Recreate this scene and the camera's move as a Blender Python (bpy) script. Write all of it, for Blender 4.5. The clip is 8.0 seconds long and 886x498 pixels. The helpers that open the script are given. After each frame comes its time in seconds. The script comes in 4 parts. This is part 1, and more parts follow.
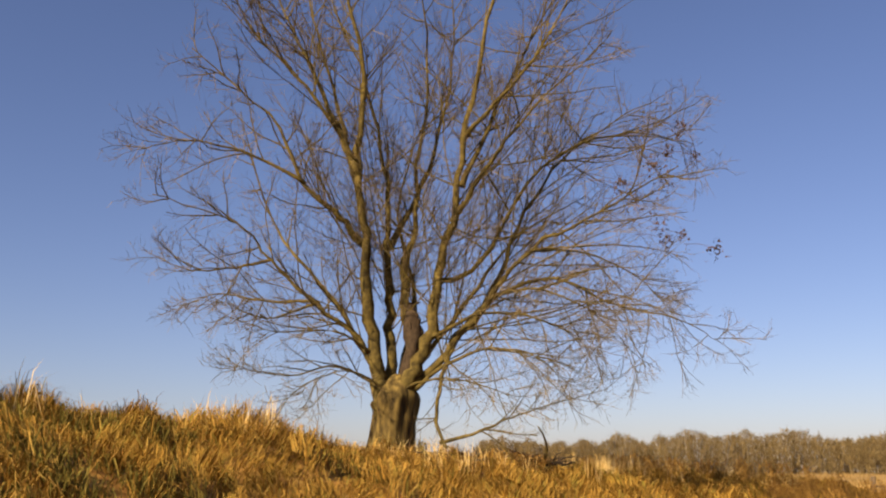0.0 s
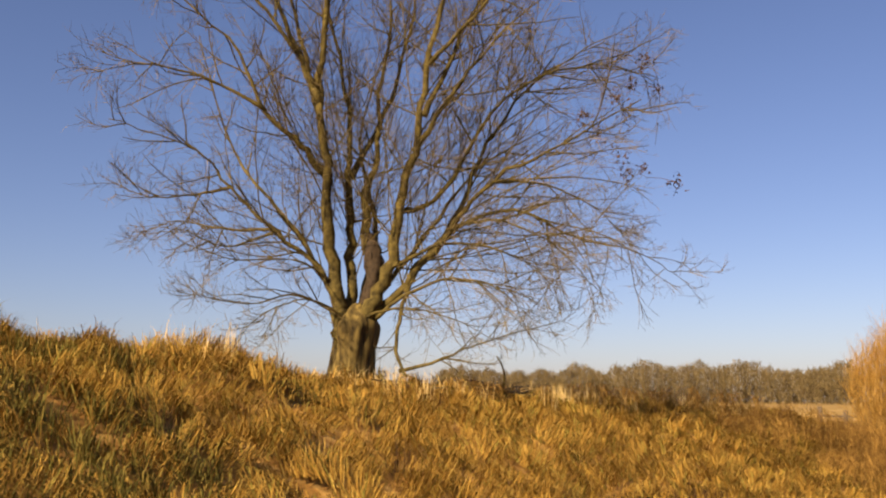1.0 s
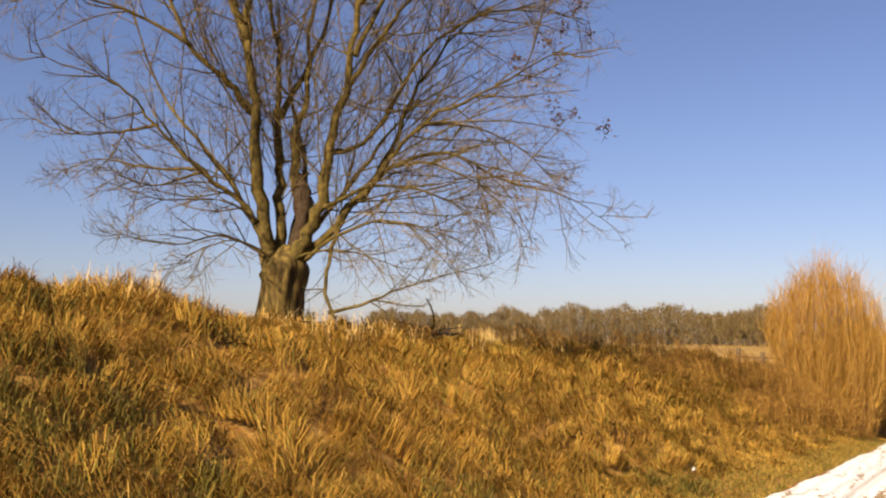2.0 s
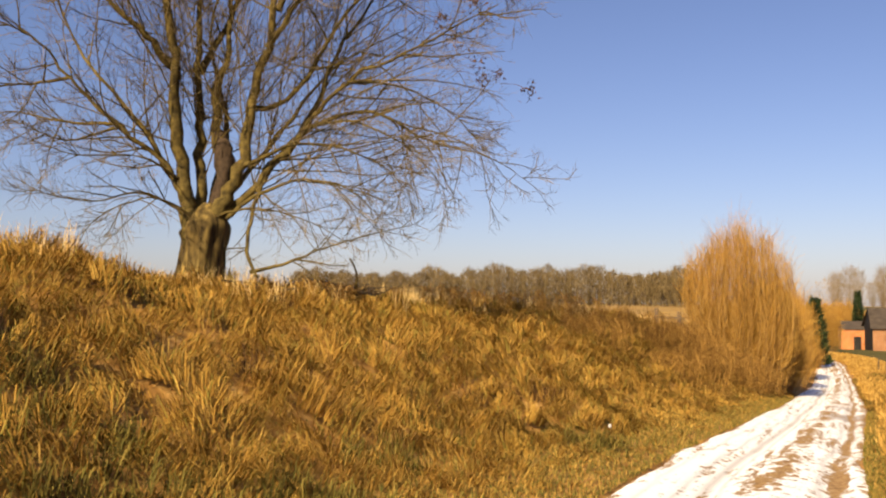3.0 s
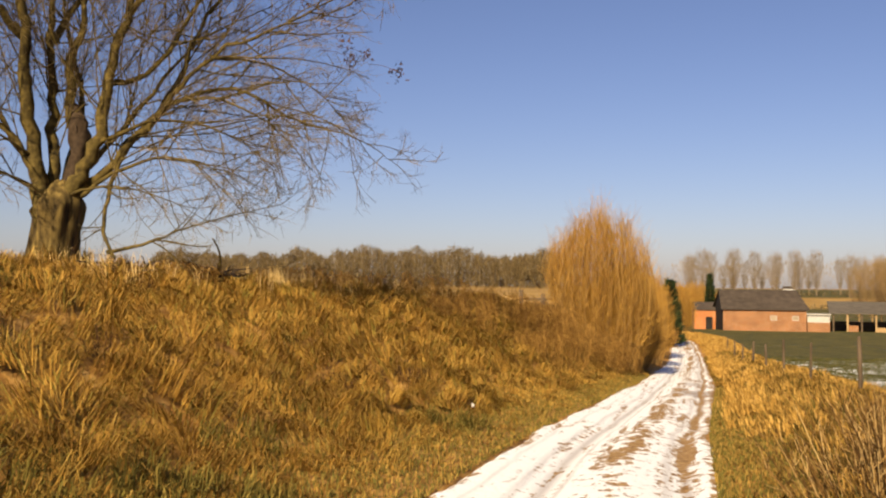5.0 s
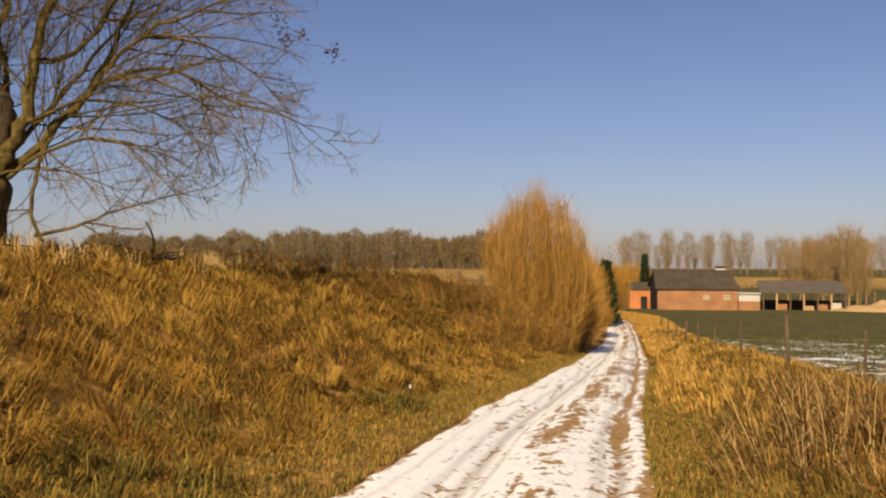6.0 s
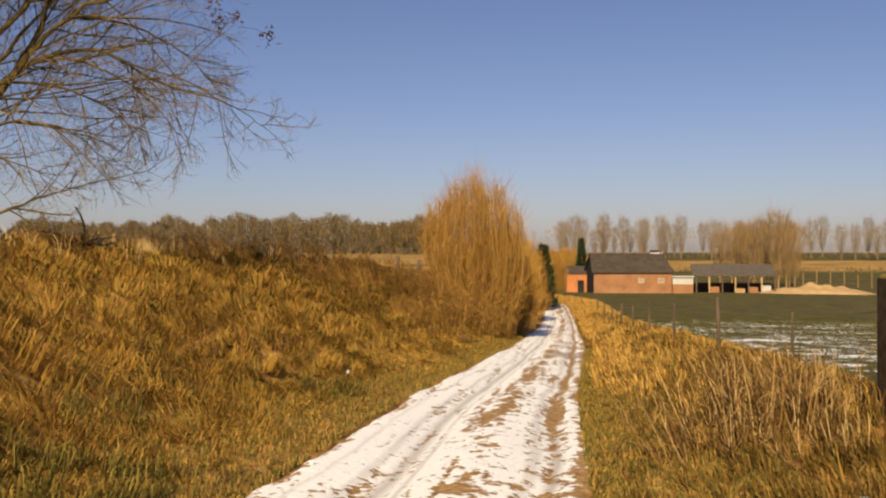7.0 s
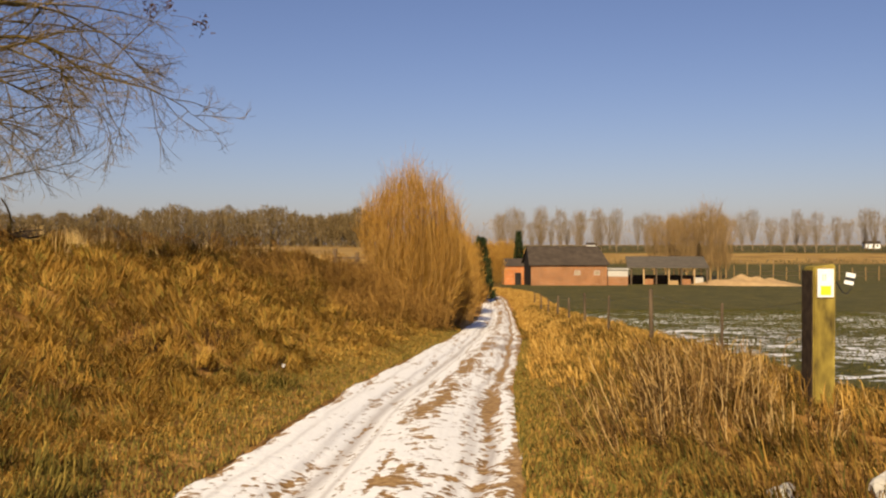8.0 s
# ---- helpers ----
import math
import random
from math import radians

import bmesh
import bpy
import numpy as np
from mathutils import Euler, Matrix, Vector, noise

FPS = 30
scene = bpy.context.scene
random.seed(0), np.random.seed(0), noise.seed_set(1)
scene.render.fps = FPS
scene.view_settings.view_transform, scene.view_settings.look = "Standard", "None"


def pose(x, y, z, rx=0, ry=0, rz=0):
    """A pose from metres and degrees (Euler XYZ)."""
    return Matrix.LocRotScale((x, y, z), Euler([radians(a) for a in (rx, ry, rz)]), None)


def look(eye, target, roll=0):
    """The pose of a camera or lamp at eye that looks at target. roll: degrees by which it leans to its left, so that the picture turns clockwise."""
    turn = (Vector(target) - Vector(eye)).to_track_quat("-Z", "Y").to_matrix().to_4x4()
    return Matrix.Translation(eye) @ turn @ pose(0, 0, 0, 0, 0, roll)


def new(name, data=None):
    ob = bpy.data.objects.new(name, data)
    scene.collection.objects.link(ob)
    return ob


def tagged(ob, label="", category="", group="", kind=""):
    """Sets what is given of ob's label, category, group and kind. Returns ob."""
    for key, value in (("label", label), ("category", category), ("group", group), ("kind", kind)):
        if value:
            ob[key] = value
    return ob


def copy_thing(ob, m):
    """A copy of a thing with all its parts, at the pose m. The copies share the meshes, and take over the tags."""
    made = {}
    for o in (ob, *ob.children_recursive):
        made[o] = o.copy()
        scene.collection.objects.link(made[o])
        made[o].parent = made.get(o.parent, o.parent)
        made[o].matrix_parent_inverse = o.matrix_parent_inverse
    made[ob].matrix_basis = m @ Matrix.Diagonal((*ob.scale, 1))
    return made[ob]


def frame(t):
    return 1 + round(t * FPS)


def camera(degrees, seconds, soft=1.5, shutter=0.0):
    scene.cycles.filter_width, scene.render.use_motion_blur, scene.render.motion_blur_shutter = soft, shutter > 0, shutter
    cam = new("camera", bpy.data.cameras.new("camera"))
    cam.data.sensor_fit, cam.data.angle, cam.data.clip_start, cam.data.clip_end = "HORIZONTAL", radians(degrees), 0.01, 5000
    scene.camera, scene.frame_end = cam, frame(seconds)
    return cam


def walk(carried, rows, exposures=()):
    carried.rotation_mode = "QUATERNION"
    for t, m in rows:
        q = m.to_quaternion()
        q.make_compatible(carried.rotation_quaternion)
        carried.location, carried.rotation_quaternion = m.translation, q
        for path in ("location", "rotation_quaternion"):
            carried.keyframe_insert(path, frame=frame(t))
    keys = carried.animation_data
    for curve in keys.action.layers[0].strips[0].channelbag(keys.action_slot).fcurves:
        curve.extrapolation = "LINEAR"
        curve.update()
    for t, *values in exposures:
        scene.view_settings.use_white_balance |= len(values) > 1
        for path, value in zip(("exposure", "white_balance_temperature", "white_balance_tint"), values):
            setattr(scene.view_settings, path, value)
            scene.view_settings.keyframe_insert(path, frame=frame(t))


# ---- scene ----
# the camera: held at arm's length, turned on the spot from the tree to the track
EYE = 1.65
cam = camera(49.5, 8.0, soft=2.2)
ROWS = [
    (0.0, -0.195, -0.064, 33.02, 12.92, -0.01),
    (0.5, -0.189, -0.060, 32.05, 10.84, -0.22),
    (1.0, -0.181, -0.055, 30.66, 8.78, -0.33),
    (1.5, -0.170, -0.049, 28.79, 6.95, -0.36),
    (2.0, -0.156, -0.041, 26.54, 5.38, -0.39),
    (3.5, -0.114, -0.023, 20.01, 2.44, -0.64),
    (4.0, -0.101, -0.019, 18.08, 2.30, -0.68),
    (4.5, -0.088, -0.015, 16.15, 2.33, -0.69),
    (6.0, -0.051, -0.006, 10.63, 0.96, -0.25),
    (6.5, -0.038, -0.004, 8.80, 0.45, -0.08),
    (7.0, -0.026, -0.002, 6.98, 0.07, 0.01),
    (7.5, -0.013, -0.001, 5.14, -0.18, 0.04),
    (8.0, 0.000, 0.000, 3.30, -0.37, 0.00),
]
# the clip's camera closes down as the bright track comes into view
walk(cam, [(t, pose(x, y, EYE, 90 + pitch, roll, yaw)) for t, x, y, yaw, pitch, roll in ROWS],
     [(0.0, 1.02), (2.0, 1.02), (4.5, 0.91), (6.0, 0.49), (8.0, 0.48)])

# ---- light: low winter sun behind the camera, clear sky ----
SUN_AZ, SUN_EL = radians(187), radians(31)
world = bpy.data.worlds.new("sky")
scene.world = world
world.use_nodes = True
wn, wl = world.node_tree.nodes, world.node_tree.links
wn.clear()
sky = wn.new("ShaderNodeTexSky")
sky.sky_type = "NISHITA"
sky.sun_disc = False
sky.sun_elevation, sky.sun_rotation = SUN_EL, SUN_AZ
sky.air_density, sky.dust_density, sky.ozone_density = 1.0, 0.6, 2.0
back = wn.new("ShaderNodeBackground")
back.inputs["Strength"].default_value = 0.049
tint = wn.new("ShaderNodeMix")
tint.data_type, tint.blend_type = "RGBA", "MULTIPLY"
tint.inputs["Factor"].default_value = 1.0
tint.inputs["B"].default_value = (0.965, 0.89, 1.10, 1)
wl.new(sky.outputs[0], tint.inputs["A"])
wl.new(tint.outputs["Result"], back.inputs["Color"])
wl.new(back.outputs[0], wn.new("ShaderNodeOutputWorld").inputs["Surface"])
sun = new("sun", bpy.data.lights.new("sun", "SUN"))
sun.data.energy, sun.data.angle, sun.data.color = 5.0, radians(0.6), (1.0, 0.82, 0.56)
SUN_TO = Vector((math.sin(SUN_AZ) * math.cos(SUN_EL), math.cos(SUN_AZ) * math.cos(SUN_EL), math.sin(SUN_EL)))
sun.matrix_world = look(SUN_TO * 60, (0, 0, 0))


# ---- materials ----
def material(name, rough=0.9):
    m = bpy.data.materials.new(name)
    m.use_nodes = True
    n, l = m.node_tree.nodes, m.node_tree.links
    b = n["Principled BSDF"]
    b.inputs["Roughness"].default_value = rough
    b.inputs["Specular IOR Level"].default_value = 0.2
    return m, n, l, b


def ramp(n, stops):
    r = n.new("ShaderNodeValToRGB")
    e = r.color_ramp.elements
    while len(e) < len(stops):
        e.new(0.5)
    for k, (p, c) in zip(e, stops):
        k.position, k.color = p, (*c, 1)
    return r


def noise_node(n, l, scale, detail=4, coord=None, stretch=None):
    t = n.new("ShaderNodeTexNoise")
    t.inputs["Scale"].default_value, t.inputs["Detail"].default_value = scale, detail
    if coord is None:
        coord = n.new("ShaderNodeNewGeometry").outputs["Position"]
    if stretch:
        mp = n.new("ShaderNodeMapping")
        mp.inputs["Scale"].default_value = stretch
        l.new(coord, mp.inputs["Vector"])
        coord = mp.outputs[0]
    l.new(coord, t.inputs["Vector"])
    return t.outputs["Fac"]


def mix(n, l, fac, a, b, mode="MIX"):
    m = n.new("ShaderNodeMix")
    m.data_type, m.blend_type = "RGBA", mode
    for sock, v in ((m.inputs["Factor"], fac), (m.inputs["A"], a), (m.inputs["B"], b)):
        if isinstance(v, bpy.types.NodeSocket):
            l.new(v, sock)
        elif isinstance(v, (int, float)):
            sock.default_value = v
        else:
            sock.default_value = (*v, 1)
    return m.outputs["Result"]


def mathn(n, l, op, a, b=0.0, clamp=False):
    m = n.new("ShaderNodeMath")
    m.operation, m.use_clamp = op, clamp
    for sock, v in zip(m.inputs, (a, b)):
        if isinstance(v, bpy.types.NodeSocket):
            l.new(v, sock)
        else:
            sock.default_value = v
    return m.outputs[0]


def bump(n, l, b, height, strength, dist):
    k = n.new("ShaderNodeBump")
    k.inputs["Strength"].default_value, k.inputs["Distance"].default_value = strength, dist
    l.new(height, k.inputs["Height"])
    l.new(k.outputs[0], b.inputs["Normal"])


def grain(name, stops, scale, rough=0.9, stretch=None, big=0.35, relief=0.3, dist=0.02):
    """A surface whose colour wanders over a ramp at two scales, with fine relief."""
    m, n, l, b = material(name, rough)
    fine = noise_node(n, l, scale, 5, stretch=stretch)
    wide = noise_node(n, l, scale * 0.11, 3)
    f = mathn(n, l, "ADD", mathn(n, l, "MULTIPLY", fine, 1 - big), mathn(n, l, "MULTIPLY", wide, big))
    r = ramp(n, stops)
    l.new(f, r.inputs[0])
    l.new(r.outputs[0], b.inputs["Base Color"])
    bump(n, l, b, fine, relief, dist)
    return m


def islands(name, stops, patch=0.5, patch_stops=None, rough=0.85, clump=None):
    """Blades, twigs and leaves: each its own shade, drifting in patches over the ground."""
    m, n, l, b = material(name, rough)
    g = n.new("ShaderNodeNewGeometry")
    r = ramp(n, stops)
    l.new(g.outputs["Random Per Island"], r.inputs[0])
    col = r.outputs[0]
    if patch_stops:
        r2 = ramp(n, patch_stops)
        l.new(noise_node(n, l, patch, 4), r2.inputs[0])
        col = mix(n, l, 1.0, col, r2.outputs[0], "MULTIPLY")
    if clump:
        r3 = ramp(n, clump)
        l.new(noise_node(n, l, 2.4, 3), r3.inputs[0])
        col = mix(n, l, 1.0, col, r3.outputs[0], "MULTIPLY")
    l.new(col, b.inputs["Base Color"])
    b.inputs["Specular IOR Level"].default_value = 0.1
    return m


M_BANK = islands("dry_bank_grass", [(0.0, (0.185, 0.098, 0.020)), (0.3, (0.31, 0.170, 0.033)), (0.65, (0.41, 0.242, 0.049)), (0.86, (0.53, 0.345, 0.092)), (0.92, (0.21, 0.18, 0.036))],
                 0.45, [(0.34, (0.62, 0.61, 0.46)), (0.50, (0.97, 0.93, 0.82)), (0.7, (1.0, 0.98, 0.90))], clump=[(0.30, (0.58, 0.54, 0.48)), (0.47, (0.98, 0.96, 0.94)), (0.66, (1.12, 1.12, 1.12))])
M_STRAW = islands("straw_verge_grass", [(0.0, (0.20, 0.105, 0.020)), (0.5, (0.40, 0.225, 0.045)), (1.0, (0.60, 0.37, 0.10))])
M_PALE = islands("pale_seed_grass", [(0.0, (0.60, 0.36, 0.10)), (1.0, (0.82, 0.60, 0.26))])
M_VERGE = islands("dry_verge_grass", [(0.0, (0.07, 0.038, 0.01)), (0.35, (0.20, 0.11, 0.024)), (0.7, (0.40, 0.23, 0.05)), (0.82, (0.10, 0.09, 0.02))],
                  0.7, [(0.35, (0.5, 0.5, 0.42)), (0.6, (1, 1, 1))])
M_SHORT = islands("short_green_grass", [(0.0, (0.07, 0.065, 0.014)), (0.5, (0.15, 0.12, 0.026)), (1.0, (0.38, 0.22, 0.05))])
M_GREENBANK = islands("green_bank_grass", [(0.0, (0.06, 0.048, 0.011)), (0.5, (0.13, 0.105, 0.021)), (1.0, (0.26, 0.18, 0.04))])
M_PASTURE = islands("pasture_grass", [(0.0, (0.035, 0.04, 0.009)), (0.6, (0.075, 0.072, 0.017)), (1.0, (0.14, 0.11, 0.03))])
M_STALK = islands("dead_weed_stalk", [(0.0, (0.03, 0.016, 0.007)), (0.42, (0.13, 0.068, 0.02)), (0.7, (0.29, 0.165, 0.048)), (0.92, (0.56, 0.38, 0.15))])
M_DOCK = islands("withered_dock", [(0.0, (0.02, 0.011, 0.006)), (1.0, (0.10, 0.05, 0.02))])
M_BARK = grain("tree_bark", [(0.34, (0.030, 0.020, 0.008)), (0.5, (0.105, 0.070, 0.020)), (0.7, (0.26, 0.18, 0.052))], 10, 0.95, (1, 1, 0.22), 0.3, 0.9, 0.03)
M_LIMB = grain("limb_bark", [(0.32, (0.020, 0.014, 0.005)), (0.5, (0.088, 0.062, 0.016)), (0.75, (0.21, 0.15, 0.04))], 7, 0.95, None, 0.35, 0.9, 0.03)
M_TWIG = islands("twig_bark", [(0.0, (0.055, 0.038, 0.015)), (0.5, (0.125, 0.088, 0.037)), (1.0, (0.26, 0.183, 0.08))])
M_DEADLEAF = islands("withered_leaf", [(0.0, (0.03, 0.018, 0.012)), (1.0, (0.11, 0.06, 0.032))])
M_BUSH = islands("willow_twig", [(0.0, (0.20, 0.098, 0.016)), (0.5, (0.43, 0.225, 0.036)), (1.0, (0.60, 0.35, 0.08))])
M_SHRUBSTEM = islands("shrub_stem", [(0.0, (0.16, 0.085, 0.025)), (1.0, (0.44, 0.26, 0.075))])
M_BRAMBLE = islands("bramble_twig", [(0.0, (0.085, 0.042, 0.011)), (0.6, (0.23, 0.118, 0.025)), (1.0, (0.38, 0.21, 0.05))])
M_WOODS = islands("bare_woods", [(0.0, (0.075, 0.052, 0.022)), (0.6, (0.14, 0.10, 0.043)), (1.0, (0.22, 0.155, 0.07))])
M_POPLAR = islands("poplar_twig", [(0.0, (0.13, 0.095, 0.055)), (1.0, (0.26, 0.19, 0.11))])
M_WILLOW = islands("farm_poplar_twig", [(0.0, (0.15, 0.095, 0.04)), (1.0, (0.33, 0.21, 0.085))])
# distance haze is mixed into this twig colour
M_HAZEWOOD = islands("hazy_remote_woods", [(0.0, (0.22, 0.17, 0.12)), (1.0, (0.34, 0.27, 0.20))])
M_CONIFER = islands("conifer_needles", [(0.0, (0.012, 0.02, 0.008)), (1.0, (0.045, 0.06, 0.02))])
M_SOIL = grain("bank_soil", [(0.3, (0.10, 0.05, 0.014)), (0.6, (0.26, 0.13, 0.03))], 6)
M_TIMBER = grain("weathered_timber", [(0.3, (0.045, 0.03, 0.018)), (0.7, (0.16, 0.11, 0.065))], 12, 0.9, (1, 1, 0.15))
M_LICHEN = grain("lichened_timber", [(0.3, (0.045, 0.032, 0.012)), (0.48, (0.22, 0.16, 0.03)), (0.7, (0.42, 0.33, 0.07))], 11, 0.95, (1, 1, 0.4), 0.4, 0.6, 0.01)
M_DARKBRANCH = grain("dead_branch", [(0.3, (0.02, 0.013, 0.008)), (0.7, (0.085, 0.055, 0.03))], 12)
# dark boards; on the barn gable this near-black paints its shade
M_DARKWOOD = grain("dark_boards_and_shade", [(0.3, (0.012, 0.010, 0.009)), (0.7, (0.03, 0.026, 0.022))], 3)
M_ROOF = grain("slate_roof", [(0.3, (0.038, 0.029, 0.022)), (0.7, (0.085, 0.064, 0.048))], 1.2)
M_SHEET = grain("weathered_sheet_roof", [(0.3, (0.075, 0.062, 0.045)), (0.7, (0.14, 0.115, 0.085))], 1.2)
M_WHITE = grain("white_paint", [(0.3, (0.72, 0.70, 0.66)), (0.7, (0.85, 0.84, 0.80))], 20, 0.5, None, 0.3, 0.05, 0.002)
M_YELLOW = grain("yellow_paint", [(0.3, (0.80, 0.58, 0.02)), (0.7, (0.88, 0.66, 0.04))], 20, 0.5, None, 0.3, 0.05, 0.002)
M_BLACK = grain("black_paint", [(0.3, (0.012, 0.012, 0.012)), (0.7, (0.03, 0.03, 0.03))], 20, 0.5)
M_STONE = grain("pale_stone", [(0.3, (0.32, 0.29, 0.24)), (0.7, (0.55, 0.52, 0.46))], 9)
M_SAND = grain("heaped_sand", [(0.3, (0.30, 0.19, 0.085)), (0.7, (0.46, 0.31, 0.15))], 1.5)
M_WIRE = grain("galvanised_wire", [(0.3, (0.10, 0.09, 0.08)), (0.7, (0.2, 0.19, 0.17))], 20, 0.6)
M_GLASS = grain("dusty_window", [(0.3, (0.26, 0.20, 0.13)), (0.7, (0.40, 0.31, 0.21))], 2, 0.25)


def brick_material(name, a, b_, mortar):
    m, n, l, b = material(name, 0.9)
    t = n.new("ShaderNodeTexBrick")
    t.inputs["Scale"].default_value = 1.0
    t.inputs["Brick Width"].default_value, t.inputs["Row Height"].default_value, t.inputs["Mortar Size"].default_value = 0.22, 0.075, 0.008
    for key, c in (("Color1", a), ("Color2", b_), ("Mortar", mortar)):
        t.inputs[key].default_value = (*c, 1)
    tc = n.new("ShaderNodeTexCoord")
    mp = n.new("ShaderNodeMapping")
    mp.inputs["Rotation"].default_value = (radians(90), 0, 0)
    l.new(tc.outputs["Object"], mp.inputs["Vector"])
    l.new(mp.outputs[0], t.inputs["Vector"])
    r = ramp(n, [(0.3, (0.72, 0.70, 0.68)), (0.7, (1.05, 1.0, 0.95))])
    l.new(noise_node(n, l, 0.7, 5), r.inputs[0])
    l.new(mix(n, l, 1.0, t.outputs["Color"], r.outputs[0], "MULTIPLY"), b.inputs["Base Color"])
    return m


M_BRICK = brick_material("barn_brick", (0.35, 0.155, 0.06), (0.27, 0.115, 0.045), (0.34, 0.24, 0.15))
M_BRICK2 = brick_material("orange_brick", (0.54, 0.18, 0.045), (0.42, 0.13, 0.035), (0.40, 0.26, 0.15))


def ground_material():
    """Soil and litter; where the masks say so, pasture, plough or lying snow."""
    m, n, l, b = material("ground", 0.95)
    mask = lambda k: [setattr(a, "attribute_name", k) or a for a in [n.new("ShaderNodeAttribute")]][0].outputs["Fac"]
    fine = noise_node(n, l, 5.0, 6)
    litter = ramp(n, [(0.3, (0.14, 0.065, 0.015)), (0.5, (0.36, 0.18, 0.04)), (0.7, (0.55, 0.32, 0.09))])
    l.new(fine, litter.inputs[0])
    green = ramp(n, [(0.34, (0.034, 0.034, 0.007)), (0.48, (0.070, 0.062, 0.012)), (0.56, (0.105, 0.084, 0.018)), (0.68, (0.20, 0.14, 0.034))])
    l.new(mathn(n, l, "ADD", mathn(n, l, "MULTIPLY", fine, 0.6), mathn(n, l, "MULTIPLY", noise_node(n, l, 0.6, 6), 0.4)), green.inputs[0])
    straw = ramp(n, [(0.3, (0.22, 0.125, 0.03)), (0.7, (0.44, 0.27, 0.075))])
    l.new(noise_node(n, l, 0.08, 6), straw.inputs[0])
    col = mix(n, l, mask("pasture"), litter.outputs[0], green.outputs[0])
    col = mix(n, l, mask("stubble"), col, straw.outputs[0])
    patch = mathn(n, l, "ADD", noise_node(n, l, 2.4, 8, stretch=(0.7, 0.8, 1)), mathn(n, l, "MULTIPLY", noise_node(n, l, 0.3, 4), 0.6))
    lie = mathn(n, l, "MULTIPLY", mathn(n, l, "SUBTRACT", mathn(n, l, "ADD", patch, mask("snow")), 1.52), 9.0, True)
    col = mix(n, l, lie, col, (0.82, 0.82, 0.84))
    l.new(col, b.inputs["Base Color"])
    bump(n, l, b, fine, 0.5, 0.05)
    return m


def road_material():
    """Trodden snow over brown earth, by the lying-snow mask of the track."""
    m, n, l, b = material("snowy_track", 0.85)
    at = n.new("ShaderNodeAttribute")
    at.attribute_name = "snow"
    # greys the snow: packed ruts, and the shadow bars painted across the track
    packed_and_shaded = n.new("ShaderNodeAttribute")
    packed_and_shaded.attribute_name = "packed_and_shaded"
    fine = noise_node(n, l, 16.0, 6)
    grit = noise_node(n, l, 7.0, 8, stretch=(1.3, 0.8, 1))
    earth = ramp(n, [(0.3, (0.16, 0.085, 0.03)), (0.5, (0.36, 0.21, 0.08)), (0.7, (0.52, 0.34, 0.15))])
    l.new(fine, earth.inputs[0])
    white = mix(n, l, packed_and_shaded.outputs["Fac"], (0.92, 0.90, 0.87), (0.44, 0.385, 0.35))
    f = mathn(n, l, "MULTIPLY", mathn(n, l, "SUBTRACT", mathn(n, l, "ADD", at.outputs["Fac"], mathn(n, l, "MULTIPLY", mathn(n, l, "SUBTRACT", mathn(n, l, "ADD", mathn(n, l, "MULTIPLY", fine, 0.5), mathn(n, l, "MULTIPLY", grit, 0.5)), 0.5), 3.3)), 0.45), 6.0, True)
    l.new(mix(n, l, f, earth.outputs[0], white), b.inputs["Base Color"])
    bump(n, l, b, fine, 0.5, 0.03)
    return m


M_GROUND, M_ROAD = ground_material(), road_material()


# ---- mesh tools ----
class Bag:
    """Collects vertices and faces of one mesh."""

    def __init__(self):
        self.v, self.f = [], []

    def tube(self, pts, radii, sides=5, cap=True):
        base = len(self.v)
        for i, p in enumerate(pts):
            a, c = pts[max(i - 1, 0)], pts[min(i + 1, len(pts) - 1)]
            d = (c - a).normalized()
            u = d.cross(Vector((0.31, 0.95, 0.05)) if abs(d.y) < 0.9 else Vector((1, 0, 0))).normalized()
            w = d.cross(u)
            for k in range(sides):
                t = 2 * math.pi * k / sides
                self.v.append(p + (u * math.cos(t) + w * math.sin(t)) * radii[i])
        for i in range(len(pts) - 1):
            for k in range(sides):
                a, b = base + i * sides + k, base + i * sides + (k + 1) % sides
                self.f.append((a, b, b + sides, a + sides))
        if cap:
            self.f.append(tuple(base + k for k in reversed(range(sides))))
            self.f.append(tuple(base + (len(pts) - 1) * sides + k for k in range(sides)))

    def box(self, lo, hi, m=None):
        base = len(self.v)
        for z in (lo[2], hi[2]):
            for x, y in ((lo[0], lo[1]), (hi[0], lo[1]), (hi[0], hi[1]), (lo[0], hi[1])):
                p = Vector((x, y, z))
                self.v.append(m @ p if m else p)
        for q in ((3, 2, 1, 0), (4, 5, 6, 7), (0, 1, 5, 4), (1, 2, 6, 5), (2, 3, 7, 6), (3, 0, 4, 7)):
            self.f.append(tuple(base + k for k in q))

    def sliver(self, p, d, side, width):
        base = len(self.v)
        self.v += [p - side * width, p + side * width, p + d]
        self.f.append((base, base + 1, base + 2))

    def mesh(self, name, mat, smooth=False):
        me = bpy.data.meshes.new(name)
        me.from_pydata([tuple(p) for p in self.v], [], self.f)
        me.materials.append(mat)
        if smooth:
            me.polygons.foreach_set("use_smooth", [True] * len(me.polygons))
        me.update()
        return me


def part(name, bag, mat, parent=None, label="", smooth=False):
    ob = new(name, bag.mesh(name, mat, smooth) if isinstance(bag, Bag) else bag)
    if parent:
        ob.parent = parent
    return tagged(ob, label)


def thing(name, at, label, category, group="", turn=0):
    ob = new(name)
    ob.matrix_world = pose(*at, 0, 0, turn)
    ob.empty_display_size = 0.1
    return tagged(ob, label, category, group, "thing")


